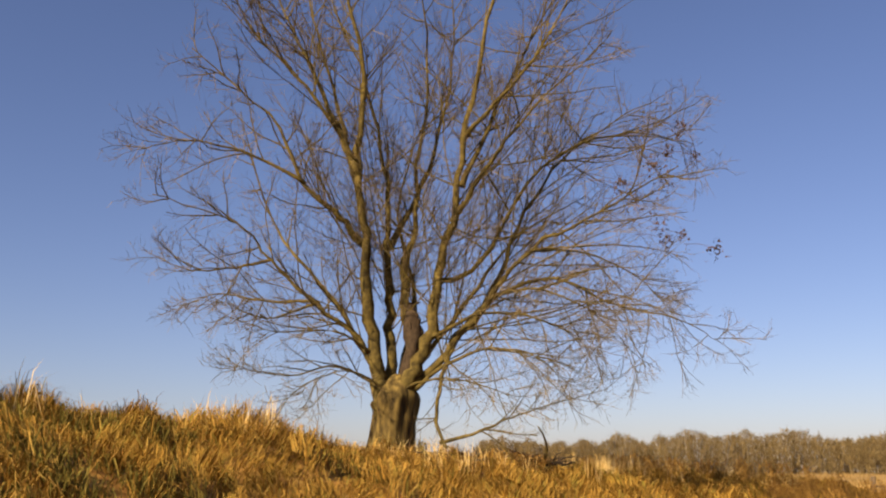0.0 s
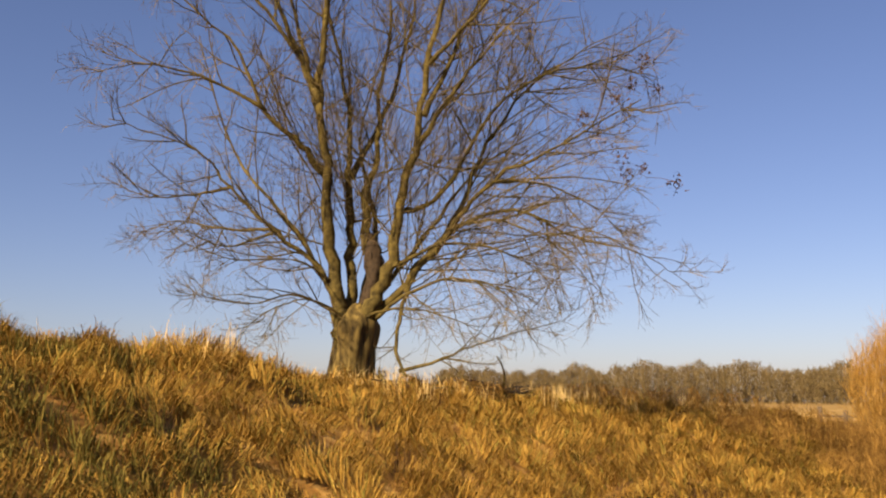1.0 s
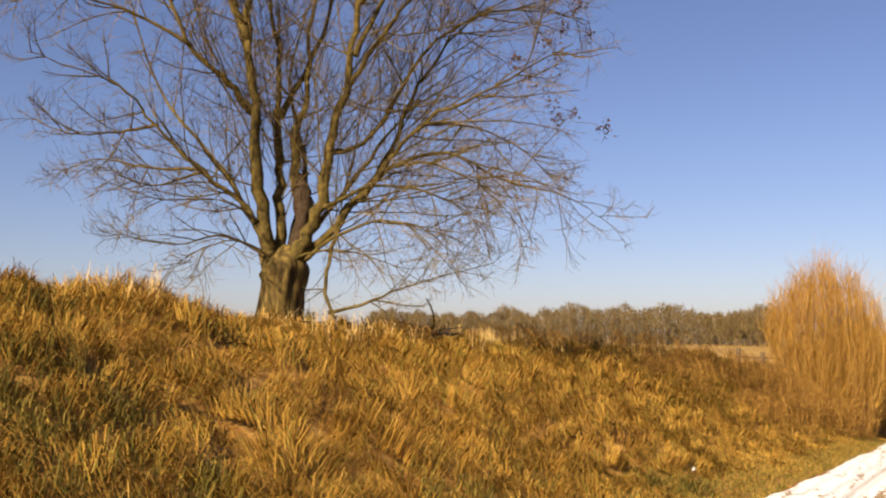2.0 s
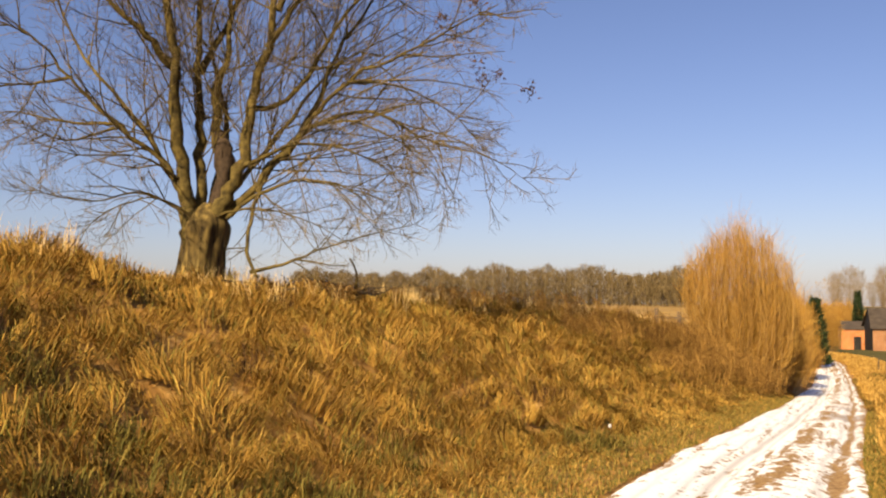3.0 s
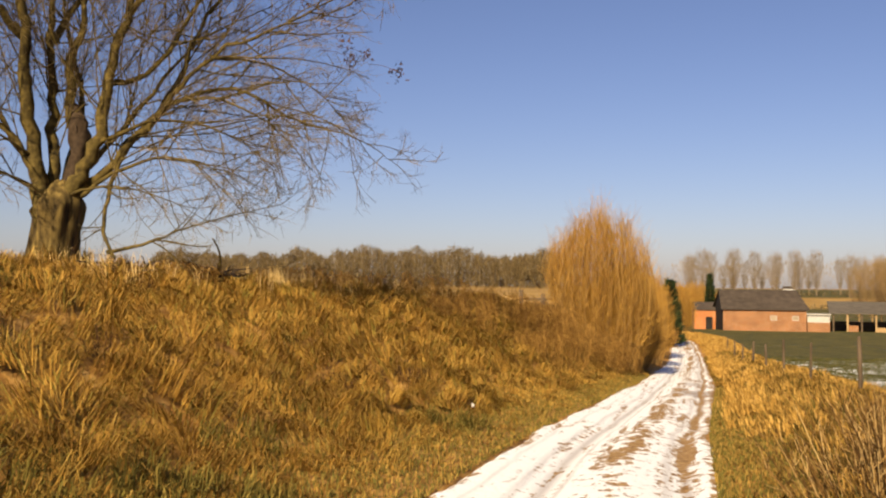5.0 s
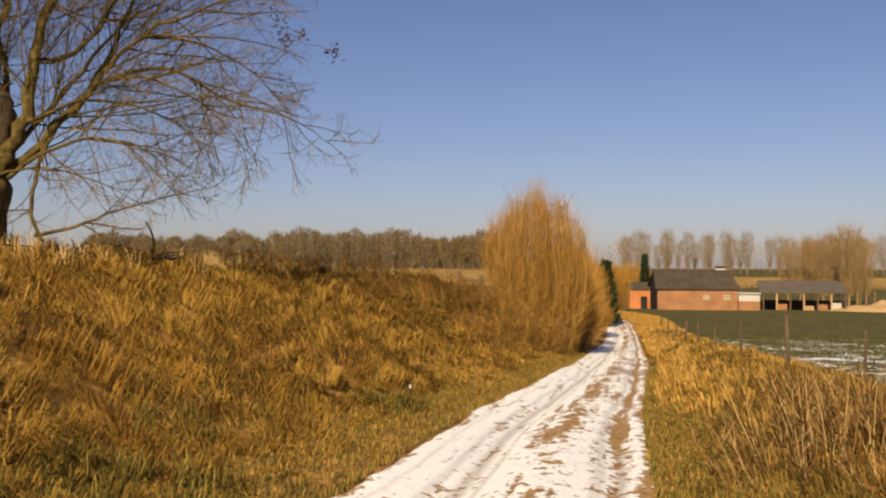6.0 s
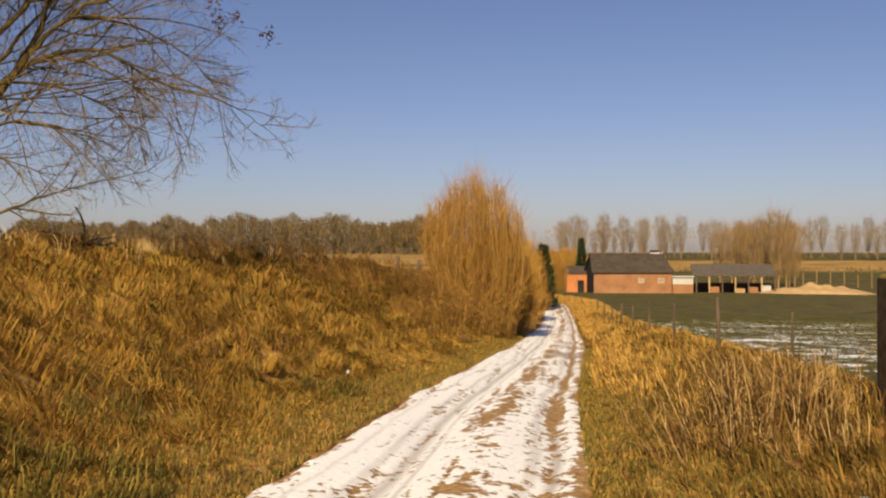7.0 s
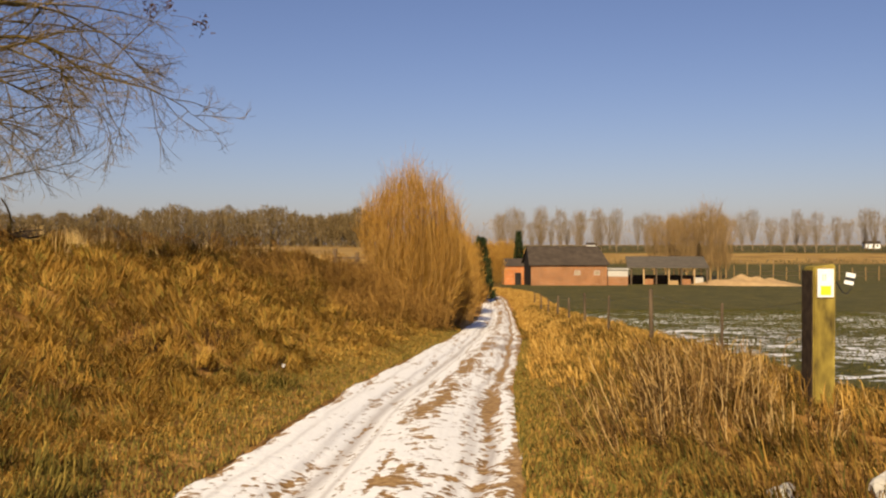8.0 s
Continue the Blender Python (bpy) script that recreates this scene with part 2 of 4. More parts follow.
def array_mesh(name, verts, faces, mat, attrs=()):
    """A mesh from numpy arrays: verts n x 3, faces m x 3 or m x 4."""
    me = bpy.data.meshes.new(name)
    k = faces.shape[1]
    me.vertices.add(len(verts))
    me.vertices.foreach_set("co", np.asarray(verts, np.float32).ravel())
    me.loops.add(faces.size)
    me.loops.foreach_set("vertex_index", faces.ravel().astype(np.int32))
    me.polygons.add(len(faces))
    me.polygons.foreach_set("loop_start", np.arange(0, faces.size, k, dtype=np.int32))
    me.materials.append(mat)
    me.update(calc_edges=True)
    for key, values in attrs:
        a = me.attributes.new(key, "FLOAT", "POINT")
        a.data.foreach_set("value", np.asarray(values, np.float32).ravel())
    return me


# ---- the lie of the land ----
def smooth(a, b, x):
    t = np.clip((x - a) / (b - a), 0, 1)
    return t * t * (3 - 2 * t)


def vnoise(x, y, size, seed=0):
    """Value noise, 0 to 1, over patches of that size in metres."""
    x, y = np.asarray(x, float) / size, np.asarray(y, float) / size
    i, j = np.floor(x), np.floor(y)
    u, v = x - i, y - j
    u, v = u * u * (3 - 2 * u), v * v * (3 - 2 * v)
    h = lambda a, b: np.mod(np.sin(a * 127.1 + b * 311.7 + seed * 74.7) * 43758.5453, 1.0)
    return (h(i, j) * (1 - u) + h(i + 1, j) * u) * (1 - v) + (h(i, j + 1) * (1 - u) + h(i + 1, j + 1) * u) * v


def road_right(y):
    return 0.19 + 0.62 * smooth(10, 36, y) + 0.24 * smooth(30, 70, y) - 0.2 * smooth(70, 95, y) - 0.004 * np.maximum(y - 95, 0) ** 2 * (y < 400)


def road_left(y):
    return road_right(y) - 2.42


def road_z(y):
    """Level where the camera stands, then down at six in a hundred, easing off on the valley floor."""
    y = np.asarray(y, float)
    q = np.clip(y, -30, 130)
    q = q - 0.35 * (np.sqrt((q - 66) ** 2 + 60) + q - 66)
    return -0.030 * (np.sqrt((q - 6) ** 2 + 9) + q - 6) - 0.7 * smooth(130, 170, y)


def ground_z(x, y):
    x, y = np.asarray(x, float), np.asarray(y, float)
    zr = road_z(y)
    yc = np.minimum(y, 140)
    s = road_left(yc) - x
    crest = 2.26 - 0.74 * smooth(6.5, 12.5, y) - 0.16 * smooth(15, 24, y) - 1.0 * smooth(25, 54, y) - zr
    bank = 0.10 * smooth(0, 0.7, s) + (crest - 0.1) * (0.55 * smooth(0.5, 7.6, s) + 0.45 * smooth(0.2, 5.2, s))
    rough = 0.26 * (vnoise(x, y, 1.3, 1) - 0.5) + 0.30 * (vnoise(x, y, 3.1, 2) - 0.5)
    left = zr + bank + rough * smooth(0.4, 2.5, s) * smooth(60, 30, s)
    plateau = 1.3 - 1.1 * smooth(22, 60, y) - 0.1 * np.clip(y / 380, 0, 1) - 0.2 * smooth(30, 200, s)
    left = left + (plateau - left) * smooth(9, 34, s)
    left = left + 0.30 * np.exp(-((x + 12.0) ** 2 + (y - 16.1) ** 2) / 3.0)
    t = x - road_right(yc)
    verge = 0.30 * smooth(0.1, 1.3, t) - 0.12 * smooth(2.6, 5.0, t) - 0.35 * smooth(4, 22, t) * smooth(40, 10, y)
    verge = verge + (0.10 * (vnoise(x, y, 0.9, 3) - 0.5) + 0.15 * (vnoise(x, y, 2.2, 4) - 0.5)) * smooth(0.2, 1.0, t) * smooth(9, 4, t)
    right = zr + verge + 0.25 * (vnoise(x, y, 9, 5) - 0.5) * smooth(6, 14, t)
    right = right + (4.6 * smooth(190, 420, y))
    z = np.where(s > 0, left, np.where(t > 0, right, zr - 0.10))
    far = smooth(420, 700, np.hypot(x, y))
    return z * (1 - far) + far * (-1.0 - 6 * smooth(700, 4000, np.hypot(x, y)))


def steps(knots):
    out = []
    for a, b, d in knots:
        out += list(np.linspace(a, b, max(2, int(round((b - a) / d))), endpoint=False))
    return np.array(out)


gx = steps([(-4000, -600, 340), (-600, -120, 40), (-120, -30, 4), (-30, -16, 0.7), (-16, 6, 0.22), (6, 20, 0.7), (20, 120, 5), (120, 600, 32), (600, 4300, 370)])
gy = steps([(-3000, -200, 280), (-200, -20, 18), (-20, 0, 0.9), (0, 30, 0.22), (30, 60, 0.5), (60, 200, 3), (200, 480, 12), (480, 1000, 65), (1000, 4600, 360)])
GX, GY = np.meshgrid(gx, gy)
GZ = ground_z(GX, GY)
nx, ny = len(gx), len(gy)
idx = np.arange(nx * ny).reshape(ny, nx)
quads = np.stack([idx[:-1, :-1], idx[:-1, 1:], idx[1:, 1:], idx[1:, :-1]], -1).reshape(-1, 4)
TT = GX - road_right(np.minimum(GY, 140))
pasture = smooth(2.2, 4.2, TT + 2.2 * smooth(50, 95, GY) + 0.8 * (vnoise(GX, GY, 1.5, 7) - 0.5)) * smooth(1500, 900, GY)
stubble = np.where(TT > 0, smooth(266, 274, GY) * smooth(345, 335, GY), smooth(13, 19, -TT) + smooth(50, 70, GY) * smooth(3, 8, -TT)).clip(0, 1)
lying = 0.73 * smooth(9, 16, GY) * smooth(95, 62, GY) * smooth(2.8, 4.5, TT) + 0.45 * smooth(100, 140, GY) * smooth(20, 30, TT)
ground = new("ground", array_mesh("ground", np.stack([GX, GY, GZ], -1).reshape(-1, 3), quads, M_GROUND,
             (("pasture", pasture), ("stubble", stubble), ("snow", lying))))
ground.data.polygons.foreach_set("use_smooth", [True] * len(ground.data.polygons))
tagged(ground, "rolling winter ground of dry litter, pasture and stubble", "ground", kind="structure")


def z_at(x, y):
    return float(ground_z(x, y))


# the track: two wheel bands of trodden snow with a worn grassy middle
ry = steps([(-9, 0, 0.25), (0, 16, 0.06), (16, 44, 0.10), (44, 130, 0.5)])
ru = np.linspace(-0.06, 1.06, 64)
RU, RY = np.meshgrid(ru, ry)
edge = 0.14 * (vnoise(RY, RY * 0, 1.6, 11) - 0.5) + 0.05 * (vnoise(RY, RY * 0, 0.5, 12) - 0.5)
lx, rx_ = road_left(RY), road_right(RY)
RX = lx + (rx_ - lx) * RU + edge * (np.abs(RU - 0.5) * 2)
wob = 0.05 * (vnoise(RY, RY * 0, 4, 13) - 0.5)
band = lambda c, w: np.exp(-(((RU + wob - c) / w) ** 2))
n1, n2, n3 = vnoise(RX * 1.6, RY * 0.5, 0.5, 14), vnoise(RX, RY, 0.16, 15), vnoise(RX, RY * 0.5, 1.6, 16)
streak = vnoise(RX * 2.2, RY * 0.22, 0.25, 18)
cross = 0.6 * vnoise(RX, RY * 0.9, 0.17, 17) + 0.4 * vnoise(RX, RY, 0.09, 20)
ridge = vnoise(RX * 3.0, RY * 0.10, 0.25, 19)
open_side = smooth(0.40, 0.60, RU)
snow = 0.98 - 0.10 * open_side - 0.55 * band(0.60, 0.06) * smooth(0.36, 0.62, n1 * 0.35 + n2 * 0.4 + n3 * 0.35) - 0.62 * band(0.865, 0.026) * smooth(0.1, 0.4, n3 + 0.3 * n2)
snow = snow - 0.34 * smooth(0.52, 0.85, cross) * (0.35 + 0.65 * open_side) - 0.28 * smooth(0.6, 0.85, streak) - 0.42 * smooth(0.68, 0.88, ridge) - 0.2 * smooth(0.55, 0.85, n1) * open_side
snow = snow - 0.7 * smooth(0.93, 1.02, RU + 0.08 * (n2 - 0.5)) - 0.7 * smooth(0.06, -0.03, RU + 0.10 * (n2 - 0.5)) - 0.2 * smooth(40, 90, RY) * n3
packed_and_shaded = 0.75 * band(0.345, 0.030) + 0.55 * band(0.25, 0.012) + 0.6 * band(0.42, 0.009) + 0.4 * band(0.12, 0.010) + 0.5 * band(0.80, 0.016) + 0.9 * band(0.875, 0.020)
# a cast shadow, painted as two grey bars across the open wheel band
packed_and_shaded = packed_and_shaded + 0.85 * (smooth(25.6, 26.6, RY + 2 * n1) * smooth(29.4, 28.4, RY + 2 * n1) + 0.7 * smooth(31.6, 32.2, RY + 2 * n1) * smooth(34.2, 33.4, RY + 2 * n1)) * smooth(0.50, 0.62, RU)
RZ = road_z(RY) - 0.004 - 0.07 * band(0.34, 0.10) - 0.05 * band(0.86, 0.06) + 0.014 * smooth(0.3, 0.8, snow) * (0.7 + 0.5 * n2) + 0.012 * (n1 - 0.5) + 0.05 * band(0.62, 0.12)
RZ = RZ - 0.10 * smooth(0.03, -0.06, RU) - 0.10 * smooth(0.97, 1.06, RU)
idx = np.arange(RU.size).reshape(RU.shape)
quads = np.stack([idx[:-1, :-1], idx[:-1, 1:], idx[1:, 1:], idx[1:, :-1]], -1).reshape(-1, 4)
road = new("road", array_mesh("road", np.stack([RX, RY, RZ], -1).reshape(-1, 3), quads, M_ROAD, (("snow", snow), ("packed_and_shaded", packed_and_shaded.clip(0, 1)))))
road.data.polygons.foreach_set("use_smooth", [True] * len(road.data.polygons))
tagged(road, "unpaved farm track with trodden snow in two wheel bands", "road", kind="structure")


# ---- the big tree on the bank ----
rng = random.Random(4)
TREE = Vector((-12.03, 16.05, 0))
TREE.z = 2.07
AWAY = Vector((-0.59, 0.81, 0))     # from the eye to the tree
SIDE = Vector((0.81, 0.59, 0))      # to the right, seen from the track


def local(a, h, d=0.0):
    return SIDE * a + AWAY * d + Vector((0, 0, h))


def curve_through(ctrl, per=5):
    """A smooth line through control points."""
    out = []
    for i in range(len(ctrl) - 1):
        p0, p1, p2, p3 = ctrl[max(i - 1, 0)], ctrl[i], ctrl[i + 1], ctrl[min(i + 2, len(ctrl) - 1)]
        for k in range(per):
            t = k / per
            out.append(0.5 * ((2 * p1) + (p2 - p0) * t + (2 * p0 - 5 * p1 + 4 * p2 - p3) * t * t + (3 * p1 - p0 - 3 * p2 + p3) * t ** 3))
    return out + [ctrl[-1].copy()]


def rand_dir(r):
    while True:
        v = Vector((r.uniform(-1, 1), r.uniform(-1, 1), r.uniform(-1, 1)))
        if 0.05 < v.length < 1:
            return v.normalized()


def shoot(start, d, length, r, lift, segs=5, wild=0.13):
    """The wandering line of one branch; lift bends it up (or down)."""
    pts, p, d = [start.copy()], start.copy(), d.normalized()
    for i in range(segs):
        d = (d + rand_dir(r) * wild + Vector((0, 0, lift / segs))).normalized()
        p = p + d * (length / segs)
        pts.append(p.copy())
    return pts


def branch_out(bag_mid, bag_fine, pts, length, radius, r, level, droop):
    """Side shoots along a branch, and theirs in turn."""
    n = int(round((4.9 if level == 1 else 4.4) * length ** 0.85)) + (2 if level < 3 else 0)
    for k in range(n):
        f = r.uniform(0.22 if level == 1 else 0.12, 1.0)
        i = min(int(f * (len(pts) - 1)), len(pts) - 2)
        p = pts[i].lerp(pts[i + 1], f * (len(pts) - 1) - i)
        along = (pts[i + 1] - pts[i]).normalized()
        out = (along * r.uniform(0.7, 1.1) + rand_dir(r) * 0.88).normalized()
        new_len = length * r.uniform(0.26, 0.5) * (1.15 - 0.68 * f) + 0.14
        new_len = max(new_len, (0.6, 0.42, 0.3)[level - 1]) * (1 - 0.3 * max(0, f - 0.6) / 0.4) * (1.25, 1.0, 0.9)[level - 1]
        new_r = max(min(radius * (1 - 0.75 * f) * 0.5, 0.019), (0.009, 0.0055, 0.0042)[level - 1])
        lift = r.uniform(-0.1, 0.6) - droop * 0.8
        segs = (6, 4, 3)[level - 1]
        line = shoot(p, out, new_len, r, lift, segs, 0.19)
        radii = [new_r * (1 - 0.65 * j / segs) for j in range(segs + 1)]
        (bag_mid if level == 1 else bag_fine).tube(line, radii, 4 if level == 1 else 3, False)
        if level < 3:
            branch_out(bag_mid, bag_fine, line, new_len, new_r, r, level + 1, droop)


def limb(parent, ctrl, r0, r1, droop=0.0, seed=0, dens=1.0):
    r = random.Random(seed)
    pts = curve_through([local(*c) for c in ctrl])
    pts = [p + rand_dir(r) * min(0.075, r0 * 0.45) * (0 < i < len(pts) - 1) for i, p in enumerate(pts)]
    n = len(pts) - 1
    bag = Bag()
    bag.tube(pts, [(r0 + (r1 * 0.7 - r0) * (i / n) ** 0.62) * r.uniform(0.93, 1.07) for i in range(n + 1)], 9)
    ob = part("limb", bag, M_LIMB, parent, smooth=True)
    mid, fine = Bag(), Bag()
    length = sum((pts[i + 1] - pts[i]).length for i in range(n))
    branch_out(mid, fine, pts, length * 0.8 * dens, r0, r, 1, droop)
    tagged(part("branching", mid, M_LIMB, ob), kind="stuff")
    tagged(part("twig_work", fine, M_TWIG, ob), kind="stuff")
    return ob


tree = thing("tree", TREE, "bare spreading old tree with short thick trunk on grassy bank", "tree")
trunk = Bag()
r = random.Random(2)
rings, around = 30, 72
for i in range(rings):
    h = -0.6 + 2.1 * i / (rings - 1)
    grow = 0.43 + 0.10 * math.exp(-(h + 0.35) / 0.28) + 0.06 * max(0, h - 0.6) - 1.1 * max(0, h - 1.0) ** 1.5
    for k in range(around):
        t = 2 * math.pi * k / around
        knob = 1 + 0.07 * math.sin(3 * t + 1.2 * h) + 0.05 * math.sin(7 * t - h) + 0.10 * noise.noise(Vector((math.cos(t) * 1.7, math.sin(t) * 1.7, h * 2.6)))
        knob += 0.03 * noise.noise(Vector((math.cos(t) * 9, math.sin(t) * 9, h * 1.8))) + 0.02 * noise.noise(Vector((math.cos(t) * 22, math.sin(t) * 22, h * 4)))
        root = 1 + 0.22 * math.exp(-(h + 0.40) / 0.16) * max(0, math.sin(2.5 * t + 0.6)) ** 2
        trunk.v.append(local(0.09 + 0.08 * h, h) + (SIDE * math.cos(t) + AWAY * math.sin(t)) * grow * knob * root)
for i in range(rings - 1):
    for k in range(around):
        a, b = i * around + k, i * around + (k + 1) % around
        trunk.f.append((a, b, b + around, a + around))
trunk.f.append(tuple((rings - 1) * around + k for k in range(around)))
part("trunk", trunk, M_BARK, tree, "gnarled lichened trunk", smooth=True)
limb(tree, [(-0.06, 0.6, 0), (-0.22, 1.45, -0.05), (-0.38, 2.64, -0.1), (-0.49, 4.06, -0.2), (-0.71, 5.9, -0.3), (-0.64, 7.8, -0.5), (-1.0, 9.9, -0.6), (-1.2, 12.2, -0.7)], 0.23, 0.02, -0.1, 11, 0.74)
limb(tree, [(0.08, 0.7, 0.1), (0.05, 1.5, 0.15), (0.03, 2.83, 0.3), (-0.02, 4.36, 0.5), (-0.11, 5.85, 0.8), (-0.54, 8.1, 1.0), (-1.6, 11.0, 1.2)], 0.18, 0.02, -0.1, 12, 0.74)
limb(tree, [(0.41, 2.6, 0.25), (0.31, 3.98, 0.5), (0.61, 4.68, 0.75), (0.56, 6.33, 1.0), (0.89, 8.51, 1.25), (0.6, 11.6, 1.5)], 0.13, 0.02, -0.1, 13, 0.74)
limb(tree, [(0.22, 0.6, 0), (0.48, 1.45, -0.1), (0.87, 2.39, -0.25), (1.13, 3.8, -0.4), (1.42, 5.22, -0.6), (1.68, 7.31, -0.75), (2.3, 10.2, -0.9), (2.5, 12.0, -1.0)], 0.22, 0.02, -0.1, 14, 0.74)
limb(tree, [(0.25, 0.75, 0), (0.62, 1.35, -0.05), (1.32, 2.05, -0.25), (2.01, 2.96, -0.5), (2.93, 4.05, -0.7), (4.33, 4.73, -0.95), (5.97, 5.73, -1.2)], 0.14, 0.015, 0.05, 15, 1.25)
limb(tree, [(1.34, 2.15, 0.1), (2.24, 3.39, 0.6), (3.08, 5.31, 1.05), (4.26, 6.98, 1.5), (6.07, 8.2, 2.0)], 0.10, 0.012, 0, 16, 1.1)
limb(tree, [(0.0, 0.8, 0), (-0.28, 1.5, -0.1), (-0.61, 2.22, -0.15), (-1.48, 2.89, -0.3), (-2.43, 3.8, -0.5), (-3.19, 4.53, -0.65), (-4.84, 5.06, -0.8)], 0.105, 0.012, 0.05, 17)
limb(tree, [(-0.5, 4.2, -0.1), (-1.07, 4.76, -0.35), (-1.78, 5.43, -0.55), (-2.57, 6.83, -0.8), (-4.19, 8.22, -1.0)], 0.11, 0.012, 0, 18)
limb(tree, [(1.91, 2.83, -0.2), (1.31, 2.04, -0.3), (1.05, 1.11, -0.4), (1.01, 0.38, -0.5), (1.2, 0.0, -0.6)], 0.06, 0.045, 0.2, 19, 0.5)
limb(tree, [(1.05, 0.1, -0.5), (1.85, 0.32, -0.7), (2.45, 0.59, -0.85), (3.27, 0.85, -1.0), (4.31, 1.12, -1.2)], 0.045, 0.008, -0.1, 20, 0.8)
limb(tree, [(1.31, 4.63, -0.5), (2.12, 5.91, -0.8), (2.94, 6.95, -1.1), (4.48, 8.38, -1.4)], 0.08, 0.012, 0, 21)
limb(tree, [(1.03, 3.4, -0.3), (1.95, 3.9, 0.05), (3.38, 6.16, 0.3), (5.38, 7.08, 0.55), (7.0, 6.9, 0.8)], 0.08, 0.010, 0.05, 22)
limb(tree, [(2.1, 3.05, -0.5), (3.42, 3.44, -0.55), (4.62, 2.85, -0.85), (5.7, 2.55, -1.2), (6.45, 2.05, -1.5)], 0.055, 0.007, 0.25, 23, 1.1)
limb(tree, [(-0.68, 5.7, -0.3), (-1.52, 7.66, -0.05), (-2.22, 9.25, 0.2), (-3.0, 11.0, 0.5)], 0.09, 0.012, -0.05, 24)
limb(tree, [(0.0, 1.1, 0), (-0.99, 1.63, -0.25), (-1.98, 1.4, -0.55), (-3.0, 1.55, -0.9)], 0.045, 0.007, 0.1, 25)
limb(tree, [(-1.77, 5.41, -0.6), (-3.04, 5.96, -0.95), (-4.12, 6.07, -1.3), (-4.87, 5.76, -1.6)], 0.05, 0.007, 0.1, 26, 1.1)
limb(tree, [(-2.42, 3.8, -0.5), (-3.15, 3.67, -0.25), (-4.13, 3.65, 0), (-5.1, 4.06, 0.3)], 0.045, 0.007, 0.05, 27)
limb(tree, [(0.8, 2.2, -0.3), (1.97, 2.67, -0.8), (3.27, 2.38, -1.3), (4.03, 1.66, -1.8)], 0.055, 0.008, 0.3, 28, 1.2)
limb(tree, [(0.01, 4.3, 0.5), (0.89, 6.4, 1.2), (1.46, 9.2, 1.8), (1.5, 12.2, 2.4)], 0.09, 0.012, -0.1, 29, 0.74)
limb(tree, [(-0.45, 4.0, -0.1), (-1.06, 7.09, 0.9), (-1.83, 9.89, 1.6), (-2.22, 11.9, 2.2)], 0.09, 0.012, -0.1, 30, 0.74)
limb(tree, [(0.5, 1.15, -0.1), (1.64, 1.89, -0.6), (2.72, 1.84, -1.1), (3.51, 1.14, -1.6)], 0.06, 0.008, 0.3, 31, 1.2)
limb(tree, [(1.5, 5.4, -0.6), (2.6, 7.99, -0.1), (3.9, 10.6, 0.4)], 0.08, 0.012, -0.05, 32)
limb(tree, [(-1.49, 2.91, -0.3), (-2.44, 2.51, -0.85), (-3.13, 2.74, -1.5)], 0.04, 0.007, 0.2, 33)
limb(tree, [(0.2, 1.3, 0.3), (0.6, 3.2, 1.2), (0.2, 5.5, 2.3), (0.9, 8.6, 3.4)], 0.11, 0.015, -0.05, 34, 0.42)
limb(tree, [(-0.1, 1.3, 0.3), (-1.2, 3.2, 1.3), (-2.8, 5.4, 2.5), (-3.8, 8.4, 3.2)], 0.09, 0.012, -0.05, 35, 0.42)
limb(tree, [(0.3, 1.3, 0.2), (1.7, 3.2, 1.4), (3.2, 5.2, 2.6), (5.0, 6.4, 3.6)], 0.09, 0.012, 0.05, 36, 0.45)
limb(tree, [(0.0, 1.1, -0.1), (-0.7, 1.5, -0.6), (-1.5, 1.25, -1.1), (-2.0, 0.75, -1.5)], 0.035, 0.006, 0.15, 41, 1.2)
limb(tree, [(-0.3, 1.9, -0.1), (-1.1, 2.3, -0.7), (-2.2, 2.2, -1.2), (-3.2, 2.5, -1.6)], 0.04, 0.006, 0.1, 42, 1.1)
limb(tree, [(0.3, 1.2, -0.2), (1.1, 1.35, -0.8), (2.0, 1.1, -1.4), (2.7, 0.7, -1.8)], 0.035, 0.006, 0.2, 43, 1.2)
limb(tree, [(-1.5, 2.95, -0.3), (-2.6, 3.0, -0.1), (-3.6, 3.2, 0.3), (-4.4, 3.0, 0.6)], 0.045, 0.006, 0.1, 44, 1.1)
limb(tree, [(2.0, 3.0, -0.5), (3.0, 3.1, -1.2), (4.0, 2.5, -1.8), (4.6, 1.7, -2.2)], 0.045, 0.006, 0.3, 45, 1.2)
limb(tree, [(2.9, 4.0, -0.7), (4.0, 4.1, -0.2), (5.2, 3.8, 0.3), (6.0, 3.2, 0.6)], 0.045, 0.006, 0.2, 46, 1.2)
limb(tree, [(-0.7, 6.0, -0.3), (-1.8, 7.4, -1.0), (-3.0, 8.6, -1.6), (-3.6, 10.2, -2.0)], 0.06, 0.008, 0, 47)
limb(tree, [(1.6, 6.5, -0.7), (2.7, 7.6, -1.5), (3.6, 9.0, -2.0), (3.8, 10.6, -2.3)], 0.06, 0.008, 0, 48)
